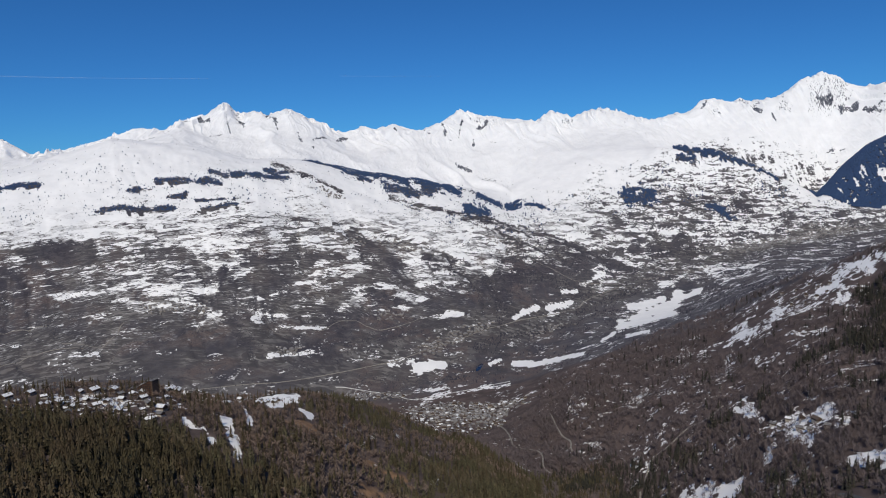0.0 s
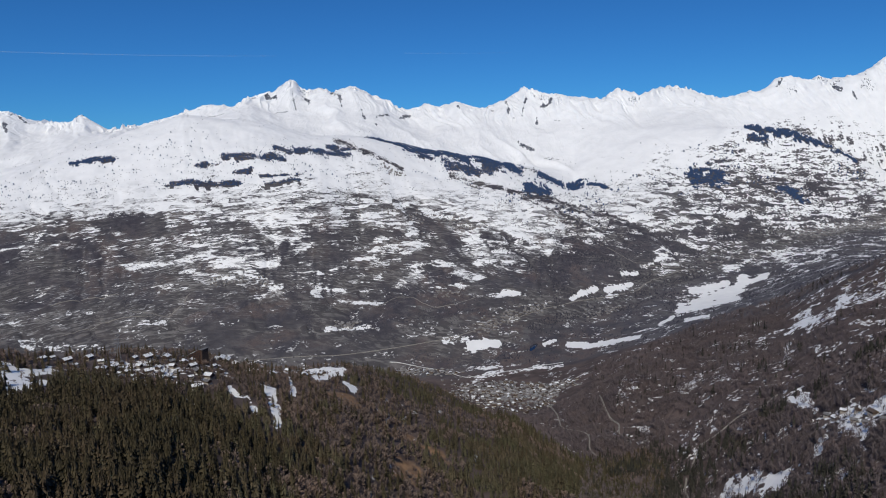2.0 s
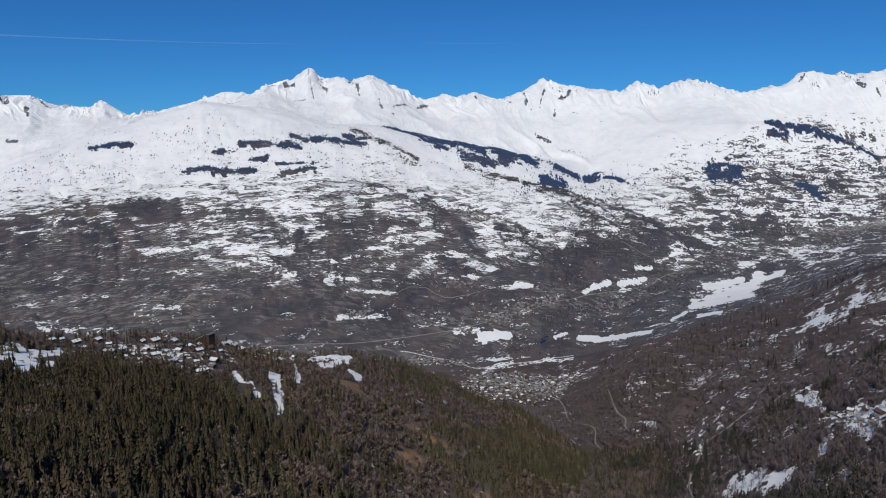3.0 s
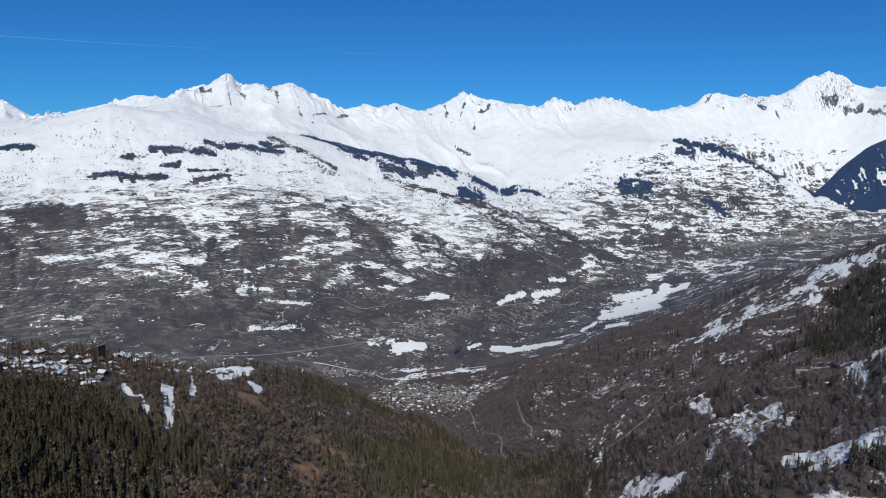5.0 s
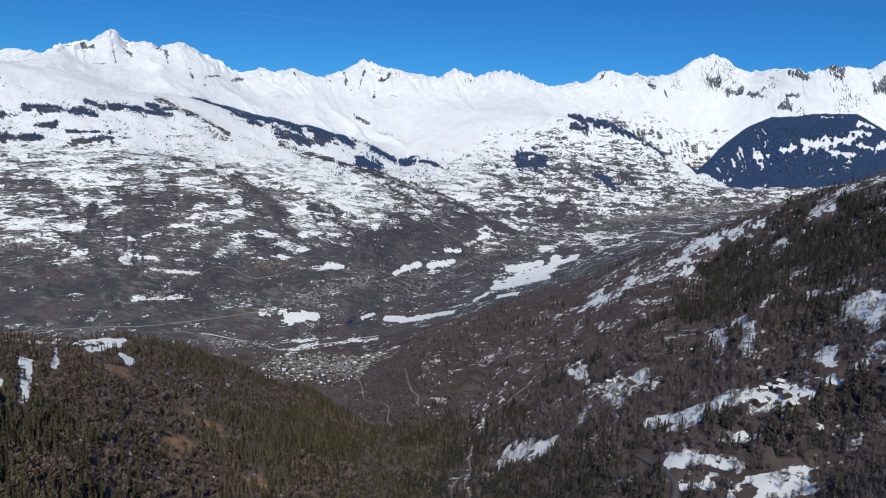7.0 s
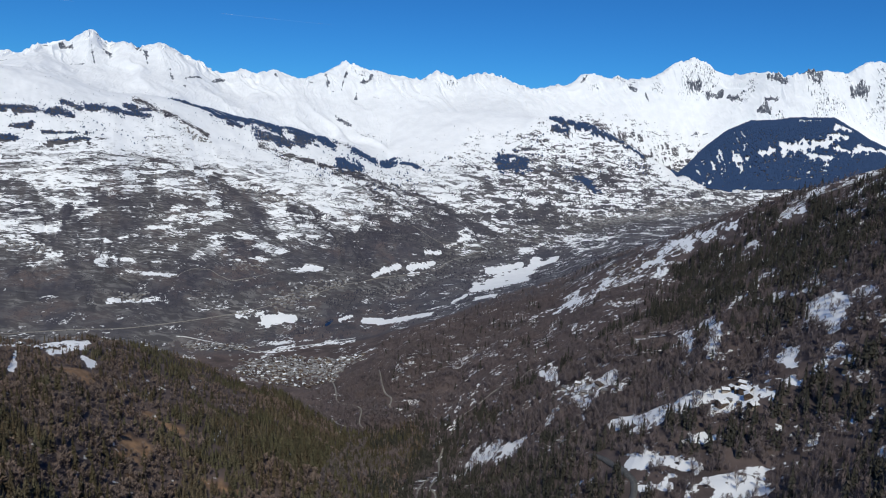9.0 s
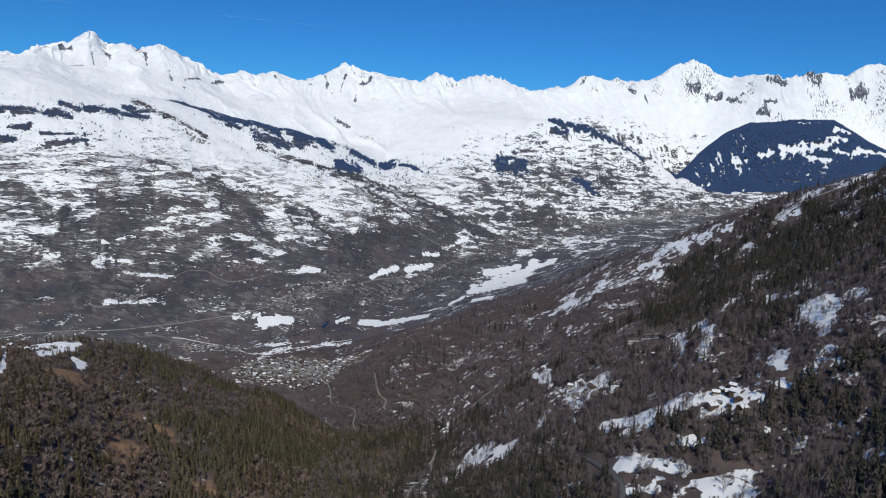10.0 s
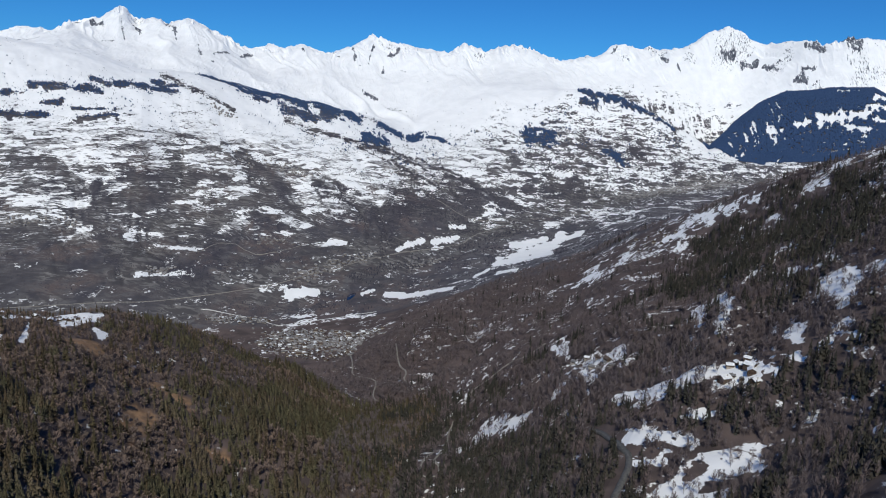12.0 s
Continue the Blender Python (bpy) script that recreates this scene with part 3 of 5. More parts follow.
def zones(d, D):
    """0 at the river, 1 at the terraces' foot, 2 at the plateau's edge, 3 at the brow, 4 at the summits; below 0 on this side."""
    river, terrace, plateau, brow, top = (D[..., k] for k in (7, 8, 9, 10, 13))
    s = np.where(d < river, (d - river) / 600, (d - river) / (terrace - river))
    s = np.where(d > terrace, 1 + (d - terrace) / (plateau - terrace), s)
    s = np.where(d > plateau, 2 + (d - plateau) / (brow - plateau), s)
    return np.where(d > brow, 3 + (d - brow) / (top - brow), s)


def dark_hill(az, d):
    """The wooded hill at the valley's head."""
    foot = np.interp(az, [25.8, 26.8, 27.6, 29, 36, 60], [4090, 4000, 3950, 3905, 3890, 3890])
    return smooth(25.8, 26.8, az) * smooth(-15, 25, d - foot) * (1 - smooth(-15, 15, d - np.interp(az, [25.8, 26.6, 28, 29.7, 31, 60], [4085, 4130, 4250, 4310, 4350, 4360])))


def hill_gaps(az, d):
    """Snowy openings in the hill's wood: clearings, and cliffs whose ribs run down its steep end."""
    x, y = xy(az, d)
    cliffs = strips(HILL_RIBS, az, d, 1.5, 117, 14, 0.5, 1.5) * smooth(-0.35, 0.1, fbm(x / 8, y / 60, 3, 118))
    return np.maximum(1.0 * strips(HILL_CLEARING, az, d, 1.0, 116, 16), cliffs)


def slope_woods_and_shade(az, d, D):
    """Bare broadleaved wood in the ravines and on the cliffs of the far slope, with the ravines' shade painted in."""
    x, y = xy(az, d)
    s = zones(d, D)
    # follows every ravine: wood, and a dark tone standing in for its shade
    ravine = smooth(0.60, 0.72, gullies(x, y)) * smooth(0.05, 0.3, s) * smooth(2.2, 1.7, s)
    return np.maximum.reduce([strips(RAVINES, az, d, 0.9, 75, 28, 0.5), 0.9 * strips(GULLY_WOODS, az, d, 0.6, 72, 25, 0.4, 0.6), 0.6 * strips(HEDGES, az, d, 0.6, 72, 25, 0.4, 0.6), strips(CLIFF_WOODS, az, d, 1.0, 76, 32, 0.5), 0.65 * ravine])


def foot_scrub(az, d, D):
    """Thin grey wood at the foot of the far range."""
    x, y = xy(az, d)
    s = zones(d, D)
    band = smooth(16, 21, az) * smooth(30, 26, az) * smooth(2.98, 3.02, s) * smooth(3.75, 3.2, s)
    return band * smooth(-0.45, 0.25, fbm(x / 13, y / 45, 4, 79) + 0.5 * fbm(x / 60, y / 60, 2, 80))


def hamlet_ground(az, d):
    """Where the hamlet's gardens and lanes keep the wood away."""
    return smooth(75, 45, np.abs(d - (775 + (az + 25) * 5))) * smooth(-34.5, -32, az) * smooth(-18.5, -20.5, az)


# homesteads and the roads on this side of the valley: bearing and distance
HAMLET = [(-27.6, 761), (-26.7, 776), (-26.2, 802), (-25.4, 766), (-24.5, 791), (-24.1, 744), (-23.6, 787), (-23.1, 731), (-23, 769), (-22.4, 712),
          (-22.2, 812), (-25, 834), (-21.8, 739), (-24.1, 710), (-22.8, 701), (-26.1, 727), (-27, 720), (-21.5, 784), (-20, 868), (-27.9, 795),
          (-28.5, 776), (-33, 794), (-32.4, 806), (-31.5, 801), (-31, 788), (-30.1, 815), (-17.1, 821), (-26.1, 752), (-24.7, 727), (-25.2, 748),
          (-22.6, 753), (-23.7, 818), (-25.6, 812), (-27.1, 808), (-29.3, 800), (-24.4, 766), (-21, 762), (-21.9, 723), (-26.6, 740), (-29.6, 775)]
SPUR_END = [(-17.2, 898), (-16.2, 900), (-15.4, 896), (-14.7, 905), (-14.2, 890), (-13.7, 876), (-14.9, 861), (-19.1, 890), (-18.2, 880), (-15.8, 880),
            (-14.4, 872), (-13.4, 897)]
FARM = [(36.5, 792), (36.9, 798), (37.4, 789), (38.2, 768), (37.0, 769), (37.7, 761), (38.7, 749), (36.6, 763), (37.5, 803)]
TERRACE_FARM = [(25, 967), (25.9, 955), (26.8, 930), (24.5, 955), (25.7, 926), (27.5, 890), (24.0, 972), (26.4, 908)]
PASTURE_VILLAGE = [(24.5, 1748), (25.4, 1709), (26, 1638), (26.7, 1659), (25.4, 1645), (27.3, 1588), (26.2, 1703), (24.2, 1719), (27.5, 1633),
                   (26, 1574), (25.1, 1608), (26.7, 1587)]
HAIRPIN = [(14.6, 1003), (14.6, 955), (15.3, 859), (14.5, 797), (14.5, 756), (15.2, 738), (16.2, 742), (15.9, 766), (15.3, 785), (15.5, 830)]
MOUNTAIN_ROAD = [(28.4, 714), (29.4, 698), (30.7, 675), (31.6, 655), (32.4, 641), (32.8, 624), (32.9, 607), (32.9, 578), (33.1, 540)]
GORGE_TRACK = [(14.9, 1020), (15.2, 1049), (15.7, 1070), (16.7, 1077), (18.2, 1108), (19.4, 1110), (20.6, 1140)]
TOWN_ROAD = [(3.6, 1470), (4.4, 1330), (4.7, 1270), (5, 1239), (6.9, 1199), (7.2, 1123), (7.8, 1100), (8.6, 1088)]
WOOD_TRACK = [(7.7, 1372), (8.5, 1255), (9.3, 1213), (9.4, 1177), (10.2, 1150)]


def away_from(places, az, d):
    """Metres to the nearest of some places."""
    a = np.radians(az)
    best = np.full(np.shape(az), 1e4)
    for b, r in places:
        best = np.minimum(best, np.hypot(d * np.sin(a) - r * math.sin(radians(b)), d * np.cos(a) - r * math.cos(radians(b))))
    return best


def away_from_roads(az, d, roads=None):
    """Metres to the nearest of the roads."""
    a = np.radians(az)
    x, y = d * np.sin(a), d * np.cos(a)
    best = np.full(np.shape(az), 1e4)
    for line in roads or (HAIRPIN, MOUNTAIN_ROAD, GORGE_TRACK, TOWN_ROAD, WOOD_TRACK):
        ends = [(r * math.sin(radians(b)), r * math.cos(radians(b))) for b, r in line]
        for (x0, y0), (x1, y1) in zip(ends, ends[1:]):
            t = np.clip(((x - x0) * (x1 - x0) + (y - y0) * (y1 - y0)) / ((x1 - x0) ** 2 + (y1 - y0) ** 2), 0, 1)
            best = np.minimum(best, np.hypot(x - x0 - t * (x1 - x0), y - y0 - t * (y1 - y0)))
    return best


def cover(az, d, D):
    """Share of snow, of dry grass and of bare rock; az, d of one shape."""
    a = np.radians(az)
    x, y = d * np.sin(a), d * np.cos(a)
    s = zones(d, D)
    broad = fbm(x / 260, y / 260, 3, 61)
    fine = fbm(x / 60, y / 60, 3, 64)
    west = smooth(-20, -30, az)
    snow = np.interp(s, [-0.2, 0, 0.5, 0.8, 1.0, 1.2, 1.5, 1.8, 2.05, 2.25, 2.5, 3, 3.2, 4], [0.03, 0.03, 0.04, 0.08, 0.20, 0.33, 0.52, 0.74, 0.92, 0.99, 1.06, 1.12, 1.2, 1.2])
    snow = snow - 0.25 * west * smooth(0.2, 0.6, s) * smooth(2.3, 1.8, s)
    craggy = np.interp(s, [0, 0.25, 0.6, 1, 2, 2.5, 2.85, 3], [0.12, 0.26, 0.40, 0.47, 0.57, 0.75, 1.0, 1.1]) + 0.04 * smooth(15, 19, az) * smooth(0.9, 0.4, s)
    snow = np.where(s < 3, snow + (craggy - snow) * smooth(7, 12, az) * np.where(s < 1, smooth(38, 34, az), smooth(28, 26, az)) * smooth(2350, 2550, d), snow)
    snow = snow + 0.05 * smooth(7, 12, az) * smooth(2550, 2350, d)
    snow = snow + 0.32 * smooth(-5, 1, az) * smooth(14, 9, az) * smooth(0.8, 1.2, s) * smooth(2.2, 1.8, s)
    snow = snow + 0.13 * west * smooth(0.05, 0.2, s) * smooth(1.0, 0.7, s)
    snow = snow + (0.17 * broad + 0.13 * fine) * smooth(0.2, 0.9, s) * np.maximum(smooth(2.6, 1.9, s), smooth(8, 12, az) * smooth(3, 2.7, s))
    woods = np.maximum(strips(GULLY_WOODS + HEDGES, az, d, 0.5, 72, 25, 0.5), 0.75 * strips(BROWN_WOODS, az, d, 0.9, 73, 40, 0.5))
    woods = np.maximum(woods, strips(VALLEY_WOODS, az, d, 0.9, 74, 45, 0.5))
    dark = np.maximum(strips(DARK_WOODS + RIDGE_WOODS, az, d, 0.9, 110, 30, 0.3), strips(EAST_WOODS, az, d, 0.9, 111, 18, 0.3))
    snow = snow - 0.25 * woods * (s < 3.2)
    snow = snow - 0.19 * smooth(-4, -14, az) * smooth(0.5, 0.8, s) * smooth(1.9, 1.5, s)
    snow = snow * (1 - 0.95 * smooth(0.3, 0.6, dark))
    bluffs = strips(BLUFFS, az, d, 1.0, 78, 60, 0.6)
    snow = snow - 0.22 * bluffs
    here = smooth(1750, 1500, d)
    snow = snow + here * (0.22 * smooth(0.35, 1.0, fbm(x / 120, y / 120, 3, 66)) - 0.03 + 0.04 * smooth(18, 32, az) - 0.06 * smooth(12, 0, np.abs(az)))
    snow = np.maximum(snow, 0.24 * strips(PASTURE, az, d, 0.6, 75, 60, 0.4))
    snow = snow - 0.95 * foot_scrub(az, d, D)
    snow = snow - 0.2 * smooth(14, 20, az) * smooth(640, 540, d)
    open_snow = np.maximum.reduce([strips(p, az, d, 0.75, 70, 22, 0.4, 1.3) for p in (NEAR_SNOW, BENCH_SNOW, SLOPE_SNOW, HAMLET_SNOW)])
    snow = np.maximum(snow, 0.62 * strips(MEADOW_SNOW, az, d, 0.8, 70, 22, 0.5, 1.2))
    snow = np.maximum(snow, 0.93 * open_snow)
    snow = np.maximum(snow, 1.1 * strips(VALLEY_SNOW, az, d, 0.5, 70, 30, 0.15))
    snow = np.maximum(snow, 0.48 * strips(FLOOR_SNOW, az, d, 0.6, 70, 30, 0.3))
    snow = np.maximum(snow, 0.70 * strips(FIELDS_WEST + FIELDS_MIDDLE + FIELDS_EAST, az, d, 0.7, 71, 35, 0.4))
    snow = np.maximum(snow, 0.80 * strips(WHITE_FIELDS, az, d, 0.7, 71, 35, 0.4))
    snow = np.maximum(snow, 0.38 * strips(THIN_FIELDS, az, d, 0.8, 71, 35, 0.5))
    snow = snow - 0.55 * slope_woods_and_shade(az, d, D)
    snow = np.maximum(snow, 0.17 * hamlet_ground(az, d))
    snow = np.maximum(snow, 0.55 * smooth(24, 10, away_from(FARM + TERRACE_FARM, az, d)))
    hill = dark_hill(az, d)
    snow = snow * (1 - hill) + hill * np.maximum(0.04 + hill_gaps(az, d), 0.35 * strips(HILL_PASTURE, az, d, 1.2, 119, 20, 0.5))
    grass = np.clip(0.24 + 0.34 * smooth(1.5, 1.1, s) * smooth(-6, -14, az) + 0.42 * smooth(0.7, 0.3, s) * smooth(-12, 0, az) + 0.5 * fbm(x / 90, y / 90, 3, 68), 0, 1) * smooth(-0.5, -0.1, s) * (1 - 0.7 * bluffs)
    grass = np.maximum(grass * (1 - here), 0.95 * strips(DRY_GRASS, az, d, 1.3, 77, 18, 0.5))
    return np.clip(snow, 0, 1.3), grass


# ---------------------------------------------------------------- materials
def material(name, rough=0.8):
    m = bpy.data.materials.new(name)
    m.use_nodes = True
    shader = m.node_tree.nodes["Principled BSDF"]
    shader.inputs["Roughness"].default_value = rough
    shader.inputs["Specular IOR Level"].default_value = 0.25
    return m, m.node_tree, shader


def node(tree, kind, **inputs):
    n = tree.nodes.new("ShaderNode" + kind)
    for key, v in inputs.items():
        n.inputs[key.replace("_", " ")].default_value = v
    return n


def noise_at(tree, scale, detail=4.0, squash=(1, 1, 1), distortion=0.0):
    """Noise in world metres."""
    where = node(tree, "NewGeometry")
    m = node(tree, "Mapping", Scale=tuple(scale * q for q in squash))
    n = node(tree, "TexNoise", Scale=1.0, Detail=detail, Roughness=0.6, Distortion=distortion)
    tree.links.new(where.outputs["Position"], m.inputs["Vector"])
    tree.links.new(m.outputs[0], n.inputs["Vector"])
    return n.outputs["Fac"]


def contour_at(tree, scale, detail, stretch, distortion=0.0, wave=9.0):
    """Noise drawn out along the slope's contours, which rise and fall a little."""
    split = node(tree, "SeparateXYZ")
    tree.links.new(node(tree, "NewGeometry").outputs["Position"], split.inputs[0])
    lift = math_node(tree, "MULTIPLY", math_node(tree, "SUBTRACT", noise_at(tree, 0.0045, 3), 0.5), 4 * wave)
    aside = math_node(tree, "ADD", split.outputs[0], 900.0)
    aside = math_node(tree, "SQRT", math_node(tree, "ADD", math_node(tree, "MULTIPLY", aside, aside), 62500.0))
    lift = math_node(tree, "ADD", lift, math_node(tree, "MULTIPLY", aside, 0.16))
    join = node(tree, "CombineXYZ")
    for k in range(2):
        tree.links.new(math_node(tree, "MULTIPLY", split.outputs[k], scale), join.inputs[k])
    tree.links.new(math_node(tree, "MULTIPLY", math_node(tree, "ADD", split.outputs[2], lift), scale * stretch), join.inputs[2])
    n = node(tree, "TexNoise", Scale=1.0, Detail=detail, Roughness=0.6, Distortion=distortion)
    tree.links.new(join.outputs[0], n.inputs["Vector"])
    return n.outputs["Fac"]


def fields_at(tree, scale, stretch):
    """Fields drawn out along the contours: a random value for each, and 1 along the hedges between them."""
    split = node(tree, "SeparateXYZ")
    tree.links.new(node(tree, "NewGeometry").outputs["Position"], split.inputs[0])
    sway = math_node(tree, "MULTIPLY", math_node(tree, "SUBTRACT", noise_at(tree, 0.02, 3), 0.5), 24.0)
    join = node(tree, "CombineXYZ")
    for k, grow in enumerate((scale, scale, scale * stretch)):
        tree.links.new(math_node(tree, "MULTIPLY", math_node(tree, "ADD", split.outputs[k], sway), grow), join.inputs[k])
    cells, edges = node(tree, "TexVoronoi", Scale=1.0), node(tree, "TexVoronoi", Scale=1.0)
    edges.feature = "DISTANCE_TO_EDGE"
    colour = node(tree, "SeparateColor")
    tree.links.new(join.outputs[0], cells.inputs["Vector"])
    tree.links.new(join.outputs[0], edges.inputs["Vector"])
    tree.links.new(cells.outputs["Color"], colour.inputs["Color"])
    return colour.outputs[0], ramp(tree, edges.outputs["Distance"], 0.10, 0.02)


def ramp(tree, fac, lo, hi):
    r = node(tree, "MapRange")
    r.interpolation_type = "SMOOTHSTEP"
    tree.links.new(fac, r.inputs["Value"])
    r.inputs["From Min"].default_value, r.inputs["From Max"].default_value = lo, hi
    return r.outputs["Result"]


def mix(tree, fac, a, b):
    n = tree.nodes.new("ShaderNodeMix")
    n.data_type = "RGBA"
    for socket, v in ((n.inputs[0], fac), (n.inputs[6], a), (n.inputs[7], b)):
        if isinstance(v, bpy.types.NodeSocket):
            tree.links.new(v, socket)
        else:
            socket.default_value = (*v, 1) if isinstance(v, tuple) else v
    return n.outputs[2]


def math_node(tree, op, a, b=0.0):
    n = node(tree, "Math")
    n.operation = op
    for socket, v in zip(n.inputs, (a, b)):
        if isinstance(v, bpy.types.NodeSocket):
            tree.links.new(v, socket)
        else:
            socket.default_value = v
    return n.outputs[0]


def attribute(tree, name):
    n = tree.nodes.new("ShaderNodeAttribute")
    n.attribute_name = name
    return n.outputs["Fac"]


def bump(tree, shader, height, strength, distance):
    b = node(tree, "Bump", Strength=strength, Distance=distance)
    tree.links.new(height, b.inputs["Height"])
    tree.links.new(b.outputs[0], shader.inputs["Normal"])


def land_material():
    m, tree, shader = material("alpine_ground", 0.9)
    # far soil tones, bluish because distance haze is put into their colour
    soil = mix(tree, ramp(tree, noise_at(tree, 0.0055, 6), 0.44, 0.56), (0.062, 0.061, 0.073), (0.150, 0.114, 0.107))
    soil = mix(tree, ramp(tree, noise_at(tree, 0.022, 6), 0.40, 0.66), soil, (0.106, 0.103, 0.113))
    soil = mix(tree, ramp(tree, noise_at(tree, 0.25, 4), 0.4, 0.7), soil, (0.066, 0.057, 0.061))
    gully_wood = ramp(tree, noise_at(tree, 0.011, 6, (1.5, 0.45, 0.6), 0.6), 0.50, 0.62)
    soil = mix(tree, math_node(tree, "MULTIPLY", gully_wood, 0.75), soil, (0.056, 0.054, 0.070))
    soil = mix(tree, attribute(tree, "east"), soil, mix(tree, ramp(tree, noise_at(tree, 0.02, 5), 0.4, 0.6), (0.068, 0.068, 0.084), (0.130, 0.124, 0.134)))
    # dark wood floor; the ravines' shade is put into this colour too
    soil = mix(tree, attribute(tree, "wooded"), soil, mix(tree, ramp(tree, noise_at(tree, 0.05, 5), 0.35, 0.65), (0.040, 0.040, 0.056), (0.080, 0.074, 0.088)))
    # ground on this side keeps its brown, without the painted haze
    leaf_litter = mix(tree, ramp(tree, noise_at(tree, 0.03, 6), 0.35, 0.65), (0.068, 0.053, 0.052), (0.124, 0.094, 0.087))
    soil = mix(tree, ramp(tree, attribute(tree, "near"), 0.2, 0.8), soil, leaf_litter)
    grass = mix(tree, ramp(tree, noise_at(tree, 0.12, 5), 0.3, 0.7), (0.185, 0.112, 0.066), (0.35, 0.215, 0.120))
    meadow = mix(tree, ramp(tree, contour_at(tree, 0.024, 6, 10, 0.2), 0.46, 0.60), (0.080, 0.075, 0.078), (0.205, 0.196, 0.190))
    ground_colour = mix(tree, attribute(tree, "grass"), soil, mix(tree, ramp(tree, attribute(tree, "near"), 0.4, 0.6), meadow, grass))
    terraced = attribute(tree, "terraced")
    # melting snow: it keeps to terraces, to fields and to hollows
    streak = mix(tree, terraced, noise_at(tree, 0.030, 7, (1, 1, 1.6), 1.0), contour_at(tree, 0.011, 3, 15, 0.2))
    ledge = contour_at(tree, 0.018, 4, 16, 0.2)
    patch = noise_at(tree, 0.017, 6, (1, 1, 2.4), 0.8)
    speck = mix(tree, terraced, noise_at(tree, 0.11, 6, (1, 1, 2.0)), contour_at(tree, 0.06, 5, 5.5, 0.2))
    plots, hedge = fields_at(tree, 0.019, 5.5)
    level = 0.0
    for share, low, high, weight in ((streak, 0.34, 0.66, 0.22), (patch, 0.32, 0.68, 0.24), (plots, 0.0, 1.0, 0.24), (speck, 0.3, 0.7, 0.31)):
        level = math_node(tree, "ADD", math_node(tree, "MULTIPLY", ramp(tree, share, low, high), weight), level)
    level = ramp(tree, level, 0.14, 0.86)
    gap = math_node(tree, "SUBTRACT", attribute(tree, "snow"), level)
    gap = math_node(tree, "ADD", gap, math_node(tree, "MULTIPLY", math_node(tree, "SUBTRACT", ledge, 0.5), math_node(tree, "MULTIPLY", terraced, 1.25)))
    gap = math_node(tree, "SUBTRACT", gap, math_node(tree, "MULTIPLY", hedge, math_node(tree, "MULTIPLY", terraced, 0.22)))
    snowy = ramp(tree, gap, -0.09, 0.05)
    # on the terraces the snow has worn thin from field to field, and grass comes through
    worn = math_node(tree, "ADD", math_node(tree, "MULTIPLY", contour_at(tree, 0.05, 5, 9, 0.2), 1.1), math_node(tree, "MULTIPLY", plots, 0.45))
    worn = math_node(tree, "SUBTRACT", ramp(tree, worn, 0.52, 0.98), math_node(tree, "MULTIPLY", ramp(tree, gap, 0.10, 0.60), 0.75))
    worn = ramp(tree, worn, 0.0, 1.0)
    snowy = math_node(tree, "MULTIPLY", snowy, math_node(tree, "SUBTRACT", 1.0, math_node(tree, "MULTIPLY", math_node(tree, "MULTIPLY", worn, terraced), 0.7)))
    treads = math_node(tree, "MULTIPLY", ramp(tree, contour_at(tree, 0.045, 5, 12, 0.2), 0.52, 0.60), ramp(tree, gap, -0.75, -0.15))
    treads = math_node(tree, "MULTIPLY", math_node(tree, "MULTIPLY", treads, math_node(tree, "SUBTRACT", 1.0, attribute(tree, "wooded"))), terraced)
    snowy = math_node(tree, "MAXIMUM", snowy, math_node(tree, "MULTIPLY", treads, 0.34))
    rock = mix(tree, ramp(tree, noise_at(tree, 0.06, 6), 0.35, 0.65), (0.060, 0.068, 0.092), (0.17, 0.178, 0.205))
    white = mix(tree, ramp(tree, noise_at(tree, 0.02, 5), 0.3, 0.7), (0.88, 0.886, 0.892), (0.955, 0.957, 0.96))
    crag = math_node(tree, "ADD", attribute(tree, "rock"), noise_at(tree, 0.13, 9, (1.5, 0.35, 0.45), 0.6))
    crag = ramp(tree, crag, 0.975, 1.015)
    bare = mix(tree, crag, ground_colour, rock)
    snowy = math_node(tree, "MULTIPLY", snowy, math_node(tree, "SUBTRACT", 1.0, crag))
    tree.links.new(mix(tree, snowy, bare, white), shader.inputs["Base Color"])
    tree.links.new(mix(tree, snowy, (0.95, 0.95, 0.95), (0.6, 0.6, 0.6)), shader.inputs["Roughness"])
    # on the far range, flutes and wind-packed folds that run down the faces
    flutes = noise_at(tree, 0.036, 8, (1.5, 0.45, 0.7), 0.5)
    flutes.node.noise_type = "RIDGED_MULTIFRACTAL"
    height = math_node(tree, "MULTIPLY", math_node(tree, "MULTIPLY", flutes, attribute(tree, "range")), 3.6)
    height = math_node(tree, "ADD", math_node(tree, "MULTIPLY", noise_at(tree, 0.07, 6), 0.7), height)
    bump(tree, shader, height, 1.0, 1.0)
    return m


def leaf_material(name, dark, light, dry, rough=0.85):
    """Foliage or twigs, different from plant to plant."""
    m, tree, shader = material(name, rough)
    island = node(tree, "NewGeometry").outputs["Random Per Island"]
    c = mix(tree, island, dark, light)
    c = mix(tree, ramp(tree, noise_at(tree, 0.02, 3), 0.45, 0.65), c, dry)
    tree.links.new(mix(tree, ramp(tree, noise_at(tree, 0.9, 3), 0.3, 0.7), c, dark), shader.inputs["Base Color"])
    return m


def plain_material(name, a, b, scale=0.6, rough=0.8, depth=0.05):
    m, tree, shader = material(name, rough)
    tree.links.new(mix(tree, ramp(tree, noise_at(tree, scale, 5), 0.35, 0.65), a, b), shader.inputs["Base Color"])
    bump(tree, shader, noise_at(tree, scale * 4, 4), 0.4, depth)
    return m


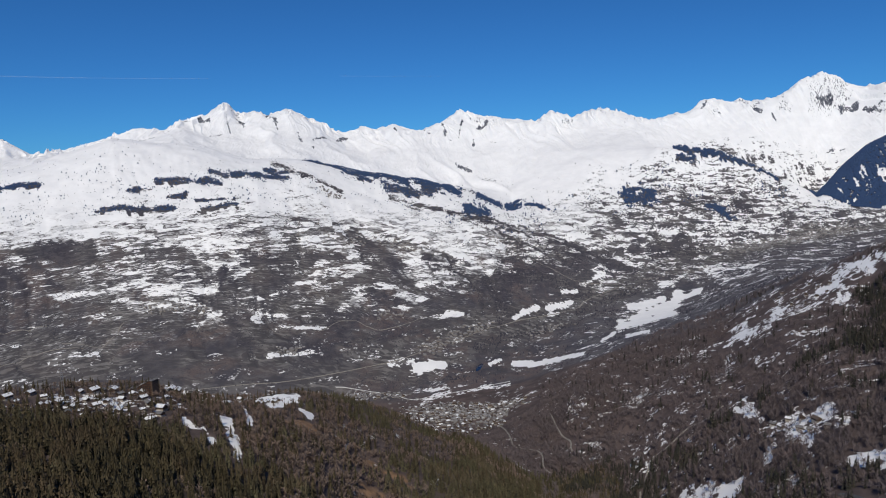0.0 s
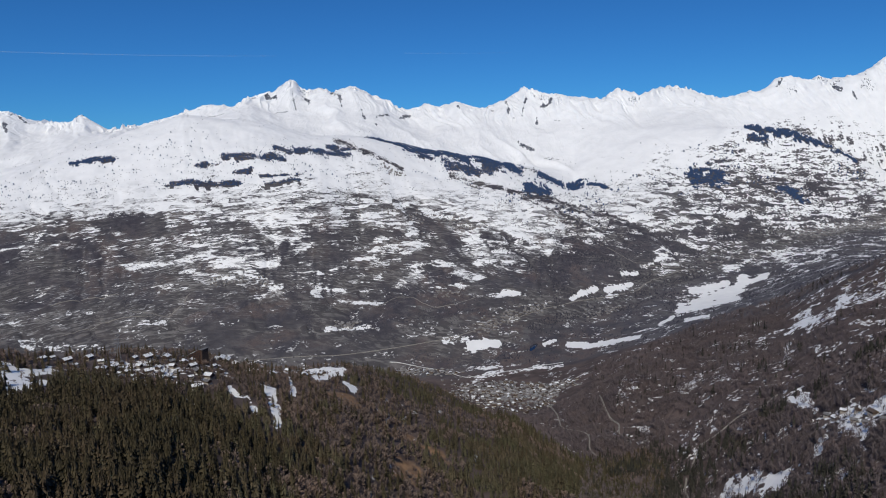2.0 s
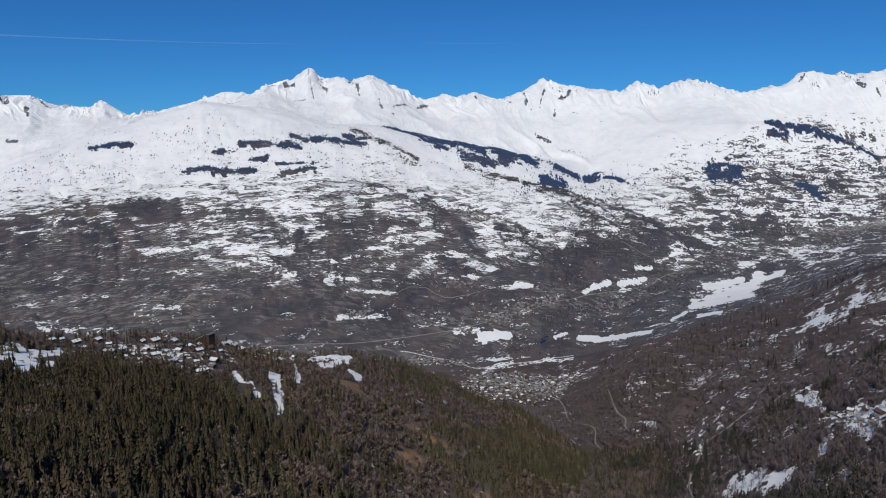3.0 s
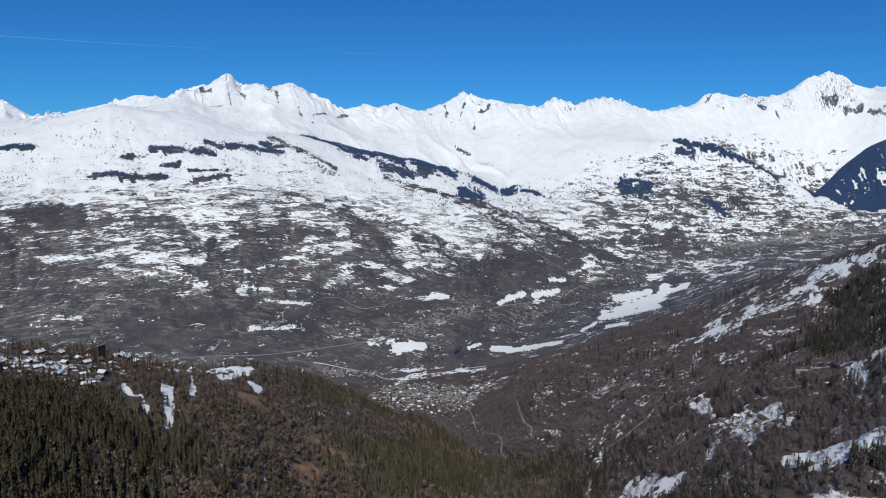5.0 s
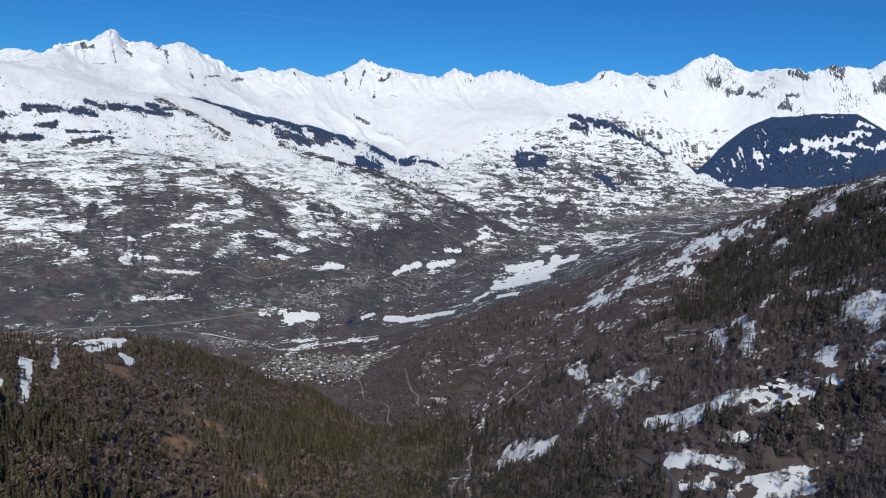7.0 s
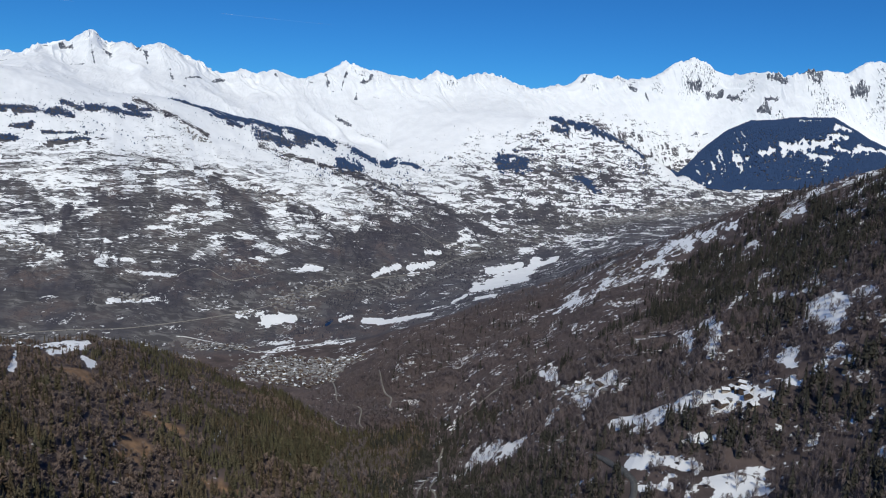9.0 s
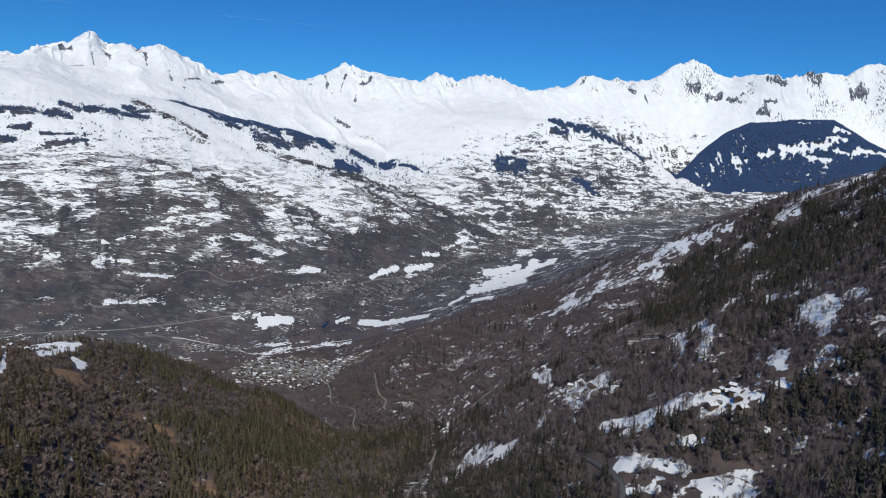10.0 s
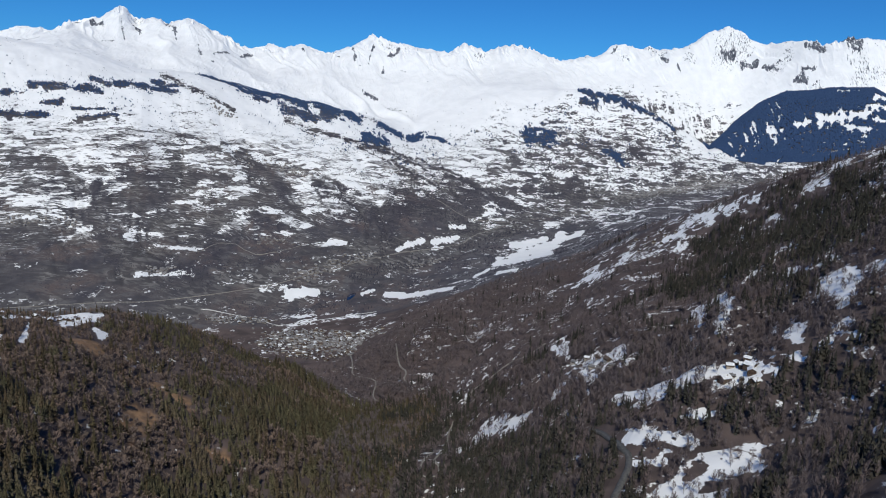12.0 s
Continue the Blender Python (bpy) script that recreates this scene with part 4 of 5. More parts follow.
GROUND = land_material()
SPRUCE = leaf_material("spruce_needles", (0.050, 0.042, 0.024), (0.104, 0.083, 0.046), (0.118, 0.083, 0.053))
SLOPE_SPRUCE = leaf_material("slope_spruce_needles", (0.034, 0.034, 0.028), (0.070, 0.066, 0.053), (0.084, 0.070, 0.058))
LARCH = leaf_material("budding_larch_twigs", (0.066, 0.062, 0.036), (0.156, 0.138, 0.080), (0.172, 0.130, 0.088))
TWIGS = leaf_material("bare_twigs", (0.128, 0.104, 0.106), (0.196, 0.162, 0.163), (0.198, 0.148, 0.142))
SPUR_TWIGS = leaf_material("bare_brown_twigs", (0.172, 0.128, 0.106), (0.244, 0.186, 0.153), (0.240, 0.165, 0.128))
# the blue of distance haze is put into this needle colour
HAZY_SPRUCE = leaf_material("hazy_spruce_needles", (0.026, 0.056, 0.132), (0.054, 0.098, 0.205), (0.040, 0.076, 0.166))
BARK = plain_material("spruce_bark", (0.05, 0.038, 0.03), (0.10, 0.08, 0.065), 2.0)
# far hedges: their bluish grey has distance haze painted in
HAZY_SHRUB = leaf_material("hazy_leafless_hedge", (0.038, 0.038, 0.054), (0.085, 0.080, 0.102), (0.062, 0.056, 0.070))


# ---------------------------------------------------------------- meshes
def mesh_from(name, verts, tris, mat):
    me = bpy.data.meshes.new(name)
    verts, tris = np.asarray(verts, np.float32), np.asarray(tris, np.int32)
    me.vertices.add(len(verts))
    me.vertices.foreach_set("co", verts.ravel())
    n = tris.shape[1]
    me.loops.add(tris.size)
    me.loops.foreach_set("vertex_index", tris.ravel())
    me.polygons.add(len(tris))
    me.polygons.foreach_set("loop_start", np.arange(0, tris.size, n, dtype=np.int32))
    me.update(calc_edges=True)
    me.validate()
    me.materials.append(mat)
    return me


def part(name, bm, mat, parent, label=""):
    """One mesh under a thing or a part."""
    me = bpy.data.meshes.new(name)
    bm.to_mesh(me)
    bm.free()
    me.materials.append(mat)
    ob = new(name, me)
    ob.parent = parent
    return tagged(ob, label)


def build_land():
    az = np.r_[np.arange(-180, -43, 4.0), np.linspace(-43, 48, 1150), np.arange(52, 181, 4.0)]
    d = np.r_[0.0, np.linspace(20, 480, 24), np.linspace(500, 1500, 125), np.linspace(1508, 2000, 34), np.linspace(2010, 3500, 118), np.linspace(3511, 4400, 76),
              np.linspace(4410, 4900, 56)]
    z = land(az, d)
    a = np.radians(az)[:, None]
    co = np.stack([d * np.sin(a), d * np.cos(a), z], -1)
    n, m = z.shape
    k = (np.arange(n - 1)[:, None] * m + np.arange(m - 1)).ravel()
    me = mesh_from("ground", co.reshape(-1, 3), np.stack([k, k + m, k + m + 1, k + 1], -1)[:, ::-1], GROUND)
    me.polygons.foreach_set("use_smooth", np.tile(d[1:] < 4250, n - 1))      # snow faces and rock of the far range keep their edges
    A, Dd = np.broadcast_arrays(az[:, None], d)
    D, _ = knots(az)
    snow, grass = cover(A, Dd, D[:, None, :])
    steep = np.abs(np.gradient(z, axis=1) / np.gradient(d)) + np.abs(np.gradient(z, axis=0) / (np.gradient(az)[:, None] * d * math.pi / 180 + 1e-9))
    x, y = co[..., 0], co[..., 1]
    far = smooth(3.05, 3.3, zones(Dd, D[:, None, :]))
    terraced = np.clip(smooth(17, 6, A) + smooth(1900, 1500, Dd), 0, 1) * smooth(2.3, 1.8, zones(Dd, D[:, None, :])) * smooth(0.45, 0.9, zones(Dd, D[:, None, :]))
    high = smooth(320, 60, D[:, None, 13] - Dd)
    rock = far * smooth(0.75, 1.35, steep + 0.6 * fbm(x / 30, y / 30, 3, 81)) * smooth(-0.1, 0.4, fbm(x / 110, y / 110, 3, 85) + 0.3 * high) * smooth(330, 120, D[:, None, 13] - Dd)
    crags = strips(CRAGS_WEST + CRAGS_MIDDLE + CRAGS_AND_SHADE_EAST, A, Dd, 0.7, 86, 20, 0.5)
    for name, v in (("snow", snow), ("grass", grass), ("rock", np.maximum(0.43 * rock, 0.585 * crags)), ("terraced", terraced), ("range", far), ("east", 0.75 * smooth(5, 12, A)), ("wooded", np.maximum(0.85 * slope_woods_and_shade(A, Dd, D[:, None, :]), 0.6 * foot_scrub(A, Dd, D[:, None, :]))),
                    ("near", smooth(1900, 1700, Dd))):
        me.attributes.new(name, "FLOAT", "POINT").data.foreach_set("value", np.ascontiguousarray(v, np.float32).ravel())
    return tagged(new("ground", me), "alpine valley land with patchy melting snow and brown slopes", "ground", kind="structure")


build_land()


# ---------------------------------------------------------------- trees
rng = np.random.default_rng(5)


def spruce_shape(tiers=5, sides=7, seed=1):
    """A spruce one metre high: drooping, ragged boughs round a thin stem."""
    r = np.random.default_rng(seed)
    verts = [(r.normal(0, 0.004), r.normal(0, 0.004), k / tiers) for k in range(tiers + 1)]
    verts.append((0.02, 0.0, 0.0))
    tris = [(k, k + 1, tiers + 1) for k in range(tiers)]
    slim = r.uniform(0.8, 1.15)
    for k in range(1, tiers + 1):
        turn = r.uniform(0, 6.28)
        for j in range(sides if k < tiers else 4):
            f = k / tiers
            t = turn + (j + r.uniform(-0.35, 0.35)) * 2 * math.pi / sides
            w = slim * (0.20 * (1.06 - f) ** 0.75 + 0.012) * r.uniform(0.55, 1.25)
            low = f - (0.10 + 0.45 / tiers) * r.uniform(0.6, 1.5)
            half = r.uniform(0.28, 0.52) * 7 / sides
            base = len(verts)
            verts += [(w * math.cos(t - half), w * math.sin(t - half), low + r.uniform(-0.02, 0.03)), (w * math.cos(t + half), w * math.sin(t + half), low)]
            tris.append((k, base, base + 1))
    return np.array(verts), np.array(tris)


def cone_shape(seed=1):
    """A far spruce: one ragged cone."""
    r = np.random.default_rng(seed)
    ring = [(0.2 * r.uniform(0.7, 1.3) * math.cos(t), 0.2 * r.uniform(0.7, 1.3) * math.sin(t), r.uniform(0.02, 0.15)) for t in (0, 1.26, 2.5, 3.8, 5.0)]
    return np.array([(0, 0, 1.0)] + ring), np.array([(0, 1 + j, 1 + (j + 1) % 5) for j in range(5)])


def bare_shape(twigs=20, seed=1, fine=1.0):
    """A leafless tree one metre high: a trunk and upswept slivers of branches."""
    r = np.random.default_rng(seed)
    verts = [(0.012, 0, 0), (-0.008, 0.01, 0), (-0.008, -0.01, 0), (0, 0, 0.9)]
    tris = [(0, 1, 3), (1, 2, 3), (2, 0, 3)]
    for k in range(twigs):
        h, t = r.uniform(0.18, 0.8), r.uniform(0, 6.28)
        out, up = 0.2 * math.sin(math.pi * min(1, h + 0.12)) * r.uniform(0.7, 1.2), r.uniform(0.12, 0.26)
        tip = np.array((out * math.cos(t), out * math.sin(t), min(1.0, h + up)))
        side = np.array((-math.sin(t), math.cos(t), 0.3)) * r.uniform(0.008, 0.018) * fine
        base = len(verts)
        verts += [(0, 0, h), tuple(tip + side), tuple(tip - side)]
        tris.append((base, base + 1, base + 2))
    return np.array(verts), np.array(tris)


def shrub_shape(seed=1):
    r = np.random.default_rng(seed)
    verts = [(r.uniform(0.4, 0.6) * math.cos(t), r.uniform(0.4, 0.6) * math.sin(t), r.uniform(-0.1, 0.2)) for t in (0, 1.26, 2.5, 3.8, 5.0)]
    verts += [(0.2, 0.1, 1.0), (-0.2, -0.05, 0.85)]
    return np.array(verts), np.array([(0, 1, 5), (1, 2, 5), (2, 6, 5), (2, 3, 6), (3, 4, 6), (4, 5, 6), (4, 0, 5)])


def spread(shapes, x, y, tall, wide, seed=3):
    """Vertices and triangles of many plants on the land."""
    r = np.random.default_rng(seed)
    z = ground(x, y) - 0.3
    kind = r.integers(0, len(shapes), len(x))
    V, T, start = [], [], 0
    for k, (v, t) in enumerate(shapes):
        sel = np.where(kind == k)[0]
        turn = r.uniform(0, 2 * math.pi, len(sel))
        c, s = np.cos(turn)[:, None], np.sin(turn)[:, None]
        h, w = tall[sel][:, None], (tall * wide)[sel][:, None]
        co = np.stack([x[sel][:, None] + w * (v[:, 0] * c - v[:, 1] * s), y[sel][:, None] + w * (v[:, 0] * s + v[:, 1] * c), z[sel][:, None] + h * v[:, 2]], -1)
        V.append(co.reshape(-1, 3))
        T.append((t[None] + (np.arange(len(sel)) * len(v))[:, None, None] + start).reshape(-1, 3))
        start += len(sel) * len(v)
    return np.concatenate(V), np.concatenate(T)


def sector(n, a0, a1, d0, d1):
    """n random places between two bearings and two distances."""
    az = rng.uniform(a0, a1, n)
    d = np.sqrt(rng.uniform(d0 * d0, d1 * d1, n))
    return az, d


def clear(az, d, strays=0.09):
    """True where no open snow or grass lies."""
    free = np.maximum.reduce([strips(p, az, d, 0.75, 70, 22, 0.4, 1.3) for p in (NEAR_SNOW, BENCH_SNOW, SLOPE_SNOW, MEADOW_SNOW, VALLEY_SNOW, HAMLET_SNOW)])
    for ahead in (14, 26):                        # clearings go on a little below their snow
        free = np.maximum(free, 0.9 * strips(HAMLET_SNOW, az, d + ahead, 0.75, 70, 22, 0.4, 1.2))
    free = np.maximum(free, 0.9 * strips(NEAR_SNOW + BENCH_SNOW, az, d + 9, 0.75, 70, 22, 0.4, 1.1))
    for ahead in (14, 28, 42):
        free = np.maximum(free, 0.9 * strips(MEADOW_SNOW, az, d + ahead, 0.75, 70, 22, 0.4, 1.1))
    free = np.maximum(free, 0.85 * strips(DRY_GRASS, az, d, 1.3, 77, 18, 0.5))
    open_ground = (away_from(FARM + TERRACE_FARM, az, d) < 12) | (away_from_roads(az, d, (MOUNTAIN_ROAD,)) < 8) | (away_from_roads(az, d) < 4)
    open_ground |= np.minimum(away_from(HAMLET + SPUR_END, az, d + 8), away_from(HAMLET + SPUR_END, az, d)) < 6.5
    return ~open_ground & (free * rng.uniform(0.75, 1.1, np.shape(az)) < 0.45 + 0.8 * (rng.uniform(0, 1, np.shape(az)) < strays))


def wood(name, label, shapes, mat, az, d, low, high, wide=1.0):
    x, y = xy(az, d)
    tall = rng.uniform(low, high, len(x)) * (0.8 + 0.35 * value(x / 40, y / 40, 91)) * np.where(az < 0, smooth(900, 620, d) * 0.35 + 0.65, 1.0)
    v, t = spread(shapes, x, y, tall, np.full(len(x), wide))
    return tagged(new(name, mesh_from(name, v, t, mat)), label, "forest", kind="stuff")


NEAR_SPRUCES = [spruce_shape(9, 8, k) for k in range(7)]
SPRUCES = [spruce_shape(7, 6, k) for k in range(6)]
SMALL_SPRUCES = [spruce_shape(5, 5, k) for k in range(5)]
TINY_SPRUCES = [cone_shape(k) for k in range(5)]
BARES = [bare_shape(32, k, 1.5) for k in range(4)]
BUSHY_BARES = [bare_shape(24, 30 + k, 2.4) for k in range(4)]
FINE_BARES = [bare_shape(56, 20 + k, 1.0) for k in range(4)]
SMALL_BARES = [bare_shape(13, k, 2.1) for k in range(4)]
SHRUBS = [shrub_shape(k) for k in range(4)]


def near_woods():
    # the spur on this side of the gorge
    az, d = sector(29000, -46, 13, 300, 1110)
    x, y = xy(az, d)
    D, _ = knots(az)
    ok = clear(az, d) & (d < D[:, 3] + 25) & (hamlet_ground(az, d) < rng.uniform(0.5, 2.2, len(az)))
    bound = np.interp(az, [-45, -32, -20, -14, -8, 0], [750, 750, 690, 610, 570, 550])
    green = smooth(-8, -21, az + 10 * fbm(x / 120, y / 120, 3, 95)) * smooth(35, -35, d - bound + 60 * fbm(x / 50, y / 50, 2, 96))
    pick = rng.uniform(0, 1, len(az))
    mixed = 0.7 * value(x / 45, y / 45, 97) + 0.3 * value(x / 15, y / 15, 99)
    spruce = ok & (pick < 0.16 + 0.74 * green * smooth(0.9, 0.62, mixed))
    bare = ok & ~spruce & ((mixed > 0.63) | (d > bound) & (az + 8 * fbm(x / 60, y / 60, 2, 98) < -6))
    band = strips(BARE_BAND, az, d, 1.0, 93, 30, 0.4) > rng.uniform(0.25, 1.6, len(az))
    bare = (bare & ~spruce) | (ok & band)
    spruce &= ~band
    larch = ok & ~spruce & ~bare
    single = spruce & (d < 470) & (az < -5)
    single &= np.cumsum(single) <= 290
    rest = spruce & ~single
    single_spruces(az[single], d[single])
    front = rest & (d < 600)
    back = rest & ~front
    wood("spruce_forest", "dense dark green spruce forest on the near spur", NEAR_SPRUCES, SPRUCE, az[front], d[front], 11, 21, 0.92)
    wood("spruce_forest", "dark spruces below the hamlet on the spur", SPRUCES, SPRUCE, az[back], d[back], 10, 20, 1.0)
    wood("larch_forest", "olive brown larch forest coming into bud", SPRUCES, LARCH, az[larch], d[larch], 8, 15, 1.1)
    wood("bare_wood", "leafless brown wood around the spur's crest", BUSHY_BARES, SPUR_TWIGS, az[bare], d[bare], 6, 11, 1.6)
    # the mouth of the gorge, below the spur
    az, d = sector(3600, 1.5, 13, 1060, 1470)
    x, y = xy(az, d)
    D, _ = knots(az)
    ok = clear(az, d) & (d > D[:, 3] + 15) & (d < np.interp(az, [1.5, 4, 6, 13], [1380, 1380, 1460, 1470]))
    wood("bare_wood", "leafless wood at the mouth of the gorge", SMALL_BARES, TWIGS, az[ok], d[ok], 6, 11, 1.6)
    # the slope across the gorge
    az, d = sector(56000, 7, 52, 340, 2150)
    x, y = xy(az, d)
    D, _ = knots(az)
    patchy = fbm(x / 110, y / 110, 3, 101)
    thin = strips(PASTURE, az, d, 0.5, 75, 60, 0.4)
    belt = strips(SPRUCE_BELT + HIGH_SPRUCES + LOW_SPRUCES, az, d, 0.7, 105, 40, 0.4, 1.2) + 0.5 * smooth(34, 40, az) * smooth(1000, 1120, d)
    ok = clear(az, d, 0.26) & (d < D[:, 5] + 20) & (patchy + 0.35 * (d < 1000) - 2.0 * thin + 1.2 * belt > rng.uniform(-1.6, 0.15, len(az)))
    spruce = ok & (rng.uniform(0, 1, len(az)) < np.clip(0.014 + 0.74 * belt + 0.08 * smooth(0.2, 0.6, fbm(x / 90, y / 90, 3, 103)), 0, 0.74))
    spruce &= clear(az, d, 0.0) & (0.85 * strips(BROWN_LARCHES, az, d, 0.8, 106, 30, 0.4) < rng.uniform(0.1, 1, len(az)))
    spruce &= smooth(-1.0, -0.15, fbm(x / 32, y / 32, 3, 107)) > rng.uniform(0, 0.9, len(az))
    bare = ok & ~spruce
    closer = d < 1050
    wood("spruce_forest", "dark spruce forest low on the gorge slope", SPRUCES, SLOPE_SPRUCE, az[spruce & closer], d[spruce & closer], 11, 22, 0.85)
    wood("spruce_forest", "dark spruce forest higher on the slope", SMALL_SPRUCES, SLOPE_SPRUCE, az[spruce & ~closer], d[spruce & ~closer], 12, 21, 0.9)
    front = bare & (d < 680)
    middle = bare & closer & ~front
    wood("bare_wood", "leafless birch and ash wood above the road", FINE_BARES, TWIGS, az[front], d[front], 8, 14, 1.1)
    wood("bare_wood", "leafless brown wood between snow patches", BARES, TWIGS, az[middle], d[middle], 8, 14, 1.4)
    wood("bare_wood", "leafless reddish brown wood on the far flank", SMALL_BARES, TWIGS, az[bare & ~closer], d[bare & ~closer], 7, 12, 1.8)


def single_spruces(az, d):
    """The nearest spruces, each with trunk and crown."""
    kinds = []
    for k in range(5):
        tree = new("spruce_tree")
        v, t = spruce_shape(11, 9, 40 + k)
        crown = new("crown", mesh_from("crown", v * (15, 15, 15), t, SPRUCE))
        bm = bmesh.new()
        bmesh.ops.create_cone(bm, segments=6, radius1=0.28, radius2=0.05, depth=13, cap_ends=True, matrix=Matrix.Translation((0, 0, 5.5)))
        crown.parent = tree
        part("trunk", bm, BARK, tree)
        kinds.append(tagged(tree, "dark green spruce tree on the near spur", "tree", "spruces of the near spur"))
    x, y = xy(az, d)
    z = ground(x, y)
    for k in range(min(len(az), 290)):
        size = random.uniform(0.75, 1.2)
        m = pose(x[k], y[k], z[k] - 0.3, 0, 0, random.uniform(0, 360)) @ Matrix.Diagonal((size, size, size, 1))
        if k < 5:
            kinds[k].matrix_basis = m
        else:
            copy_thing(kinds[k % 5], m.copy() if kinds[k % 5].scale[0] == 1 else m @ Matrix.Diagonal((1 / kinds[k % 5].scale[0],) * 3 + (1,)))


def far_woods():
    az, d = sector(260000, -48, 32, 2850, 4000)
    x, y = xy(az, d)
    dark = np.maximum(strips(DARK_WOODS + RIDGE_WOODS, az, d, 0.9, 110, 30), strips(EAST_WOODS, az, d, 0.9, 111, 18))
    D, _ = knots(az)
    s = zones(d, D)
    halo = strips(DARK_WOODS + RIDGE_WOODS, az, d, 1.2, 114, 45, 1.6) * smooth(3.0, 2.8, s)
    lone = 0.035 * smooth(1.5, 1.9, s) * smooth(2.8, 2.2, s) * smooth(-0.1, 0.6, fbm(x / 130, y / 60, 3, 113))
    keep = rng.uniform(0, 1, len(az)) < np.maximum.reduce([dark * 0.85, 1.1 * lone, 0.20 * halo])
    wood("distant_forest", "dark spruce stands on the snowy plateau", TINY_SPRUCES, HAZY_SPRUCE, az[keep], d[keep], 6, 11, 2.2)
    az, d = sector(33000, 25.8, 43, 3850, 4370)
    x, y = xy(az, d)
    keep = (dark_hill(az, d) > 0.3) & (hill_gaps(az, d) < 0.3) & (strips(HILL_PASTURE, az, d, 1.2, 119, 20, 0.5) < rng.uniform(0.2, 1.4, len(az)))
    wood("distant_forest", "dark spruce forest on the hill, blue haze in its colour", TINY_SPRUCES, HAZY_SPRUCE, az[keep], d[keep], 8, 14, 3.0)
    az, d = sector(330000, -48, 31, 1850, 3900)
    x, y = xy(az, d)
    D, _ = knots(az)
    s = zones(d, D)
    z = ground(x, y)
    rows = ridged(x / 160, (z + tilted(x)) / 14, 2, 121)
    chance = np.interp(s, [0, 0.5, 1, 1.5, 2, 2.6], [0.16, 0.14, 0.36, 0.42, 0.30, 0.03]) * smooth(0.35, 0.75, rows + 0.3 * fbm(x / 70, y / 70, 2, 123))
    tufts = np.maximum.reduce([strips(GULLY_WOODS + HEDGES, az, d, 0.6, 72, 25), strips(BROWN_WOODS, az, d, 0.9, 73, 40), strips(VALLEY_WOODS, az, d, 0.9, 74, 45, 0.5)])
    keep = rng.uniform(0, 1, len(az)) < np.maximum.reduce([0.66 * chance, 0.5 * tufts, 0.7 * slope_woods_and_shade(az, d, D)])
    keep &= strips(VALLEY_SNOW, az, d, 0.5, 70, 30, 0.15) < 0.5
    keep &= strips(FIELDS_WEST + FIELDS_MIDDLE + FIELDS_EAST + WHITE_FIELDS, az, d, 0.6, 71, 35) < rng.uniform(0.3, 2.5, len(az))
    wood("hedgerows", "leafless hedges and bushes along the terraces", SHRUBS, HAZY_SHRUB, az[keep], d[keep], 2.0, 6.0, 0.75)


near_woods()
far_woods()


# ---------------------------------------------------------------- houses
STONE = plain_material("rough_stone_wall", (0.22, 0.19, 0.16), (0.42, 0.37, 0.31), 0.8)
PLASTER = plain_material("cream_wall_plaster", (0.34, 0.31, 0.27), (0.50, 0.46, 0.40), 0.5)
TIMBER = plain_material("weathered_timber", (0.055, 0.040, 0.032), (0.13, 0.09, 0.065), 1.2)
ORANGE_TIMBER = plain_material("warm_larch_cladding", (0.060, 0.032, 0.022), (0.11, 0.060, 0.040), 1.0)
SLATE = plain_material("grey_roof_slab", (0.10, 0.10, 0.108), (0.23, 0.225, 0.225), 0.9)
BROWN_ROOF = plain_material("brown_roof_sheet", (0.075, 0.056, 0.048), (0.15, 0.115, 0.095), 0.9)
ROOF_SNOW = plain_material("old_roof_snow", (0.66, 0.68, 0.71), (0.86, 0.87, 0.88), 0.5, 0.6)
PANE = plain_material("dark_window_pane", (0.02, 0.024, 0.03), (0.05, 0.055, 0.065), 2.0, 0.15, 0.0)
ASPHALT = plain_material("grey_asphalt", (0.075, 0.075, 0.078), (0.13, 0.128, 0.125), 0.6)
SLUSH = plain_material("trodden_snow_track", (0.45, 0.44, 0.43), (0.72, 0.72, 0.72), 0.25)
GRAVEL = plain_material("pale_gravel_track", (0.17, 0.155, 0.14), (0.33, 0.31, 0.28), 0.4)
METAL = plain_material("galvanised_steel", (0.30, 0.31, 0.32), (0.42, 0.43, 0.44), 1.0, 0.45)
STEEL = METAL.node_tree.nodes["Principled BSDF"]
STEEL.inputs["Metallic"].default_value = 0.8


def block(bm, x0, x1, y0, y1, z0, z1):
    """A box between two corners, added to bm."""
    v = [bm.verts.new((x, y, z)) for z in (z0, z1) for x, y in ((x0, y0), (x1, y0), (x1, y1), (x0, y1))]
    for f in ((3, 2, 1, 0), (4, 5, 6, 7), (0, 1, 5, 4), (1, 2, 6, 5), (2, 3, 7, 6), (3, 0, 4, 7)):
        bm.faces.new([v[k] for k in f])
    return bm


def prism(bm, outline, y0, y1):
    """An outline in x, z drawn out along y."""
    a = [bm.verts.new((x, y0, z)) for x, z in outline]
    b = [bm.verts.new((x, y1, z)) for x, z in outline]
    n = len(outline)
    bm.faces.new(a)
    bm.faces.new(b[::-1])
    for k in range(n):
        bm.faces.new((a[k], b[k], b[(k + 1) % n], a[(k + 1) % n]))
    return bm


def slab(w, wall, rise, over, thick, lift=0.0):
    """Outline of a gabled roof slab over a house w wide."""
    s = rise / (w / 2)
    e = w / 2 + over
    low = wall - over * s + lift
    return [(-e, low), (0, wall + rise + lift), (e, low), (e, low + thick), (0, wall + rise + lift + thick), (-e, low + thick)]


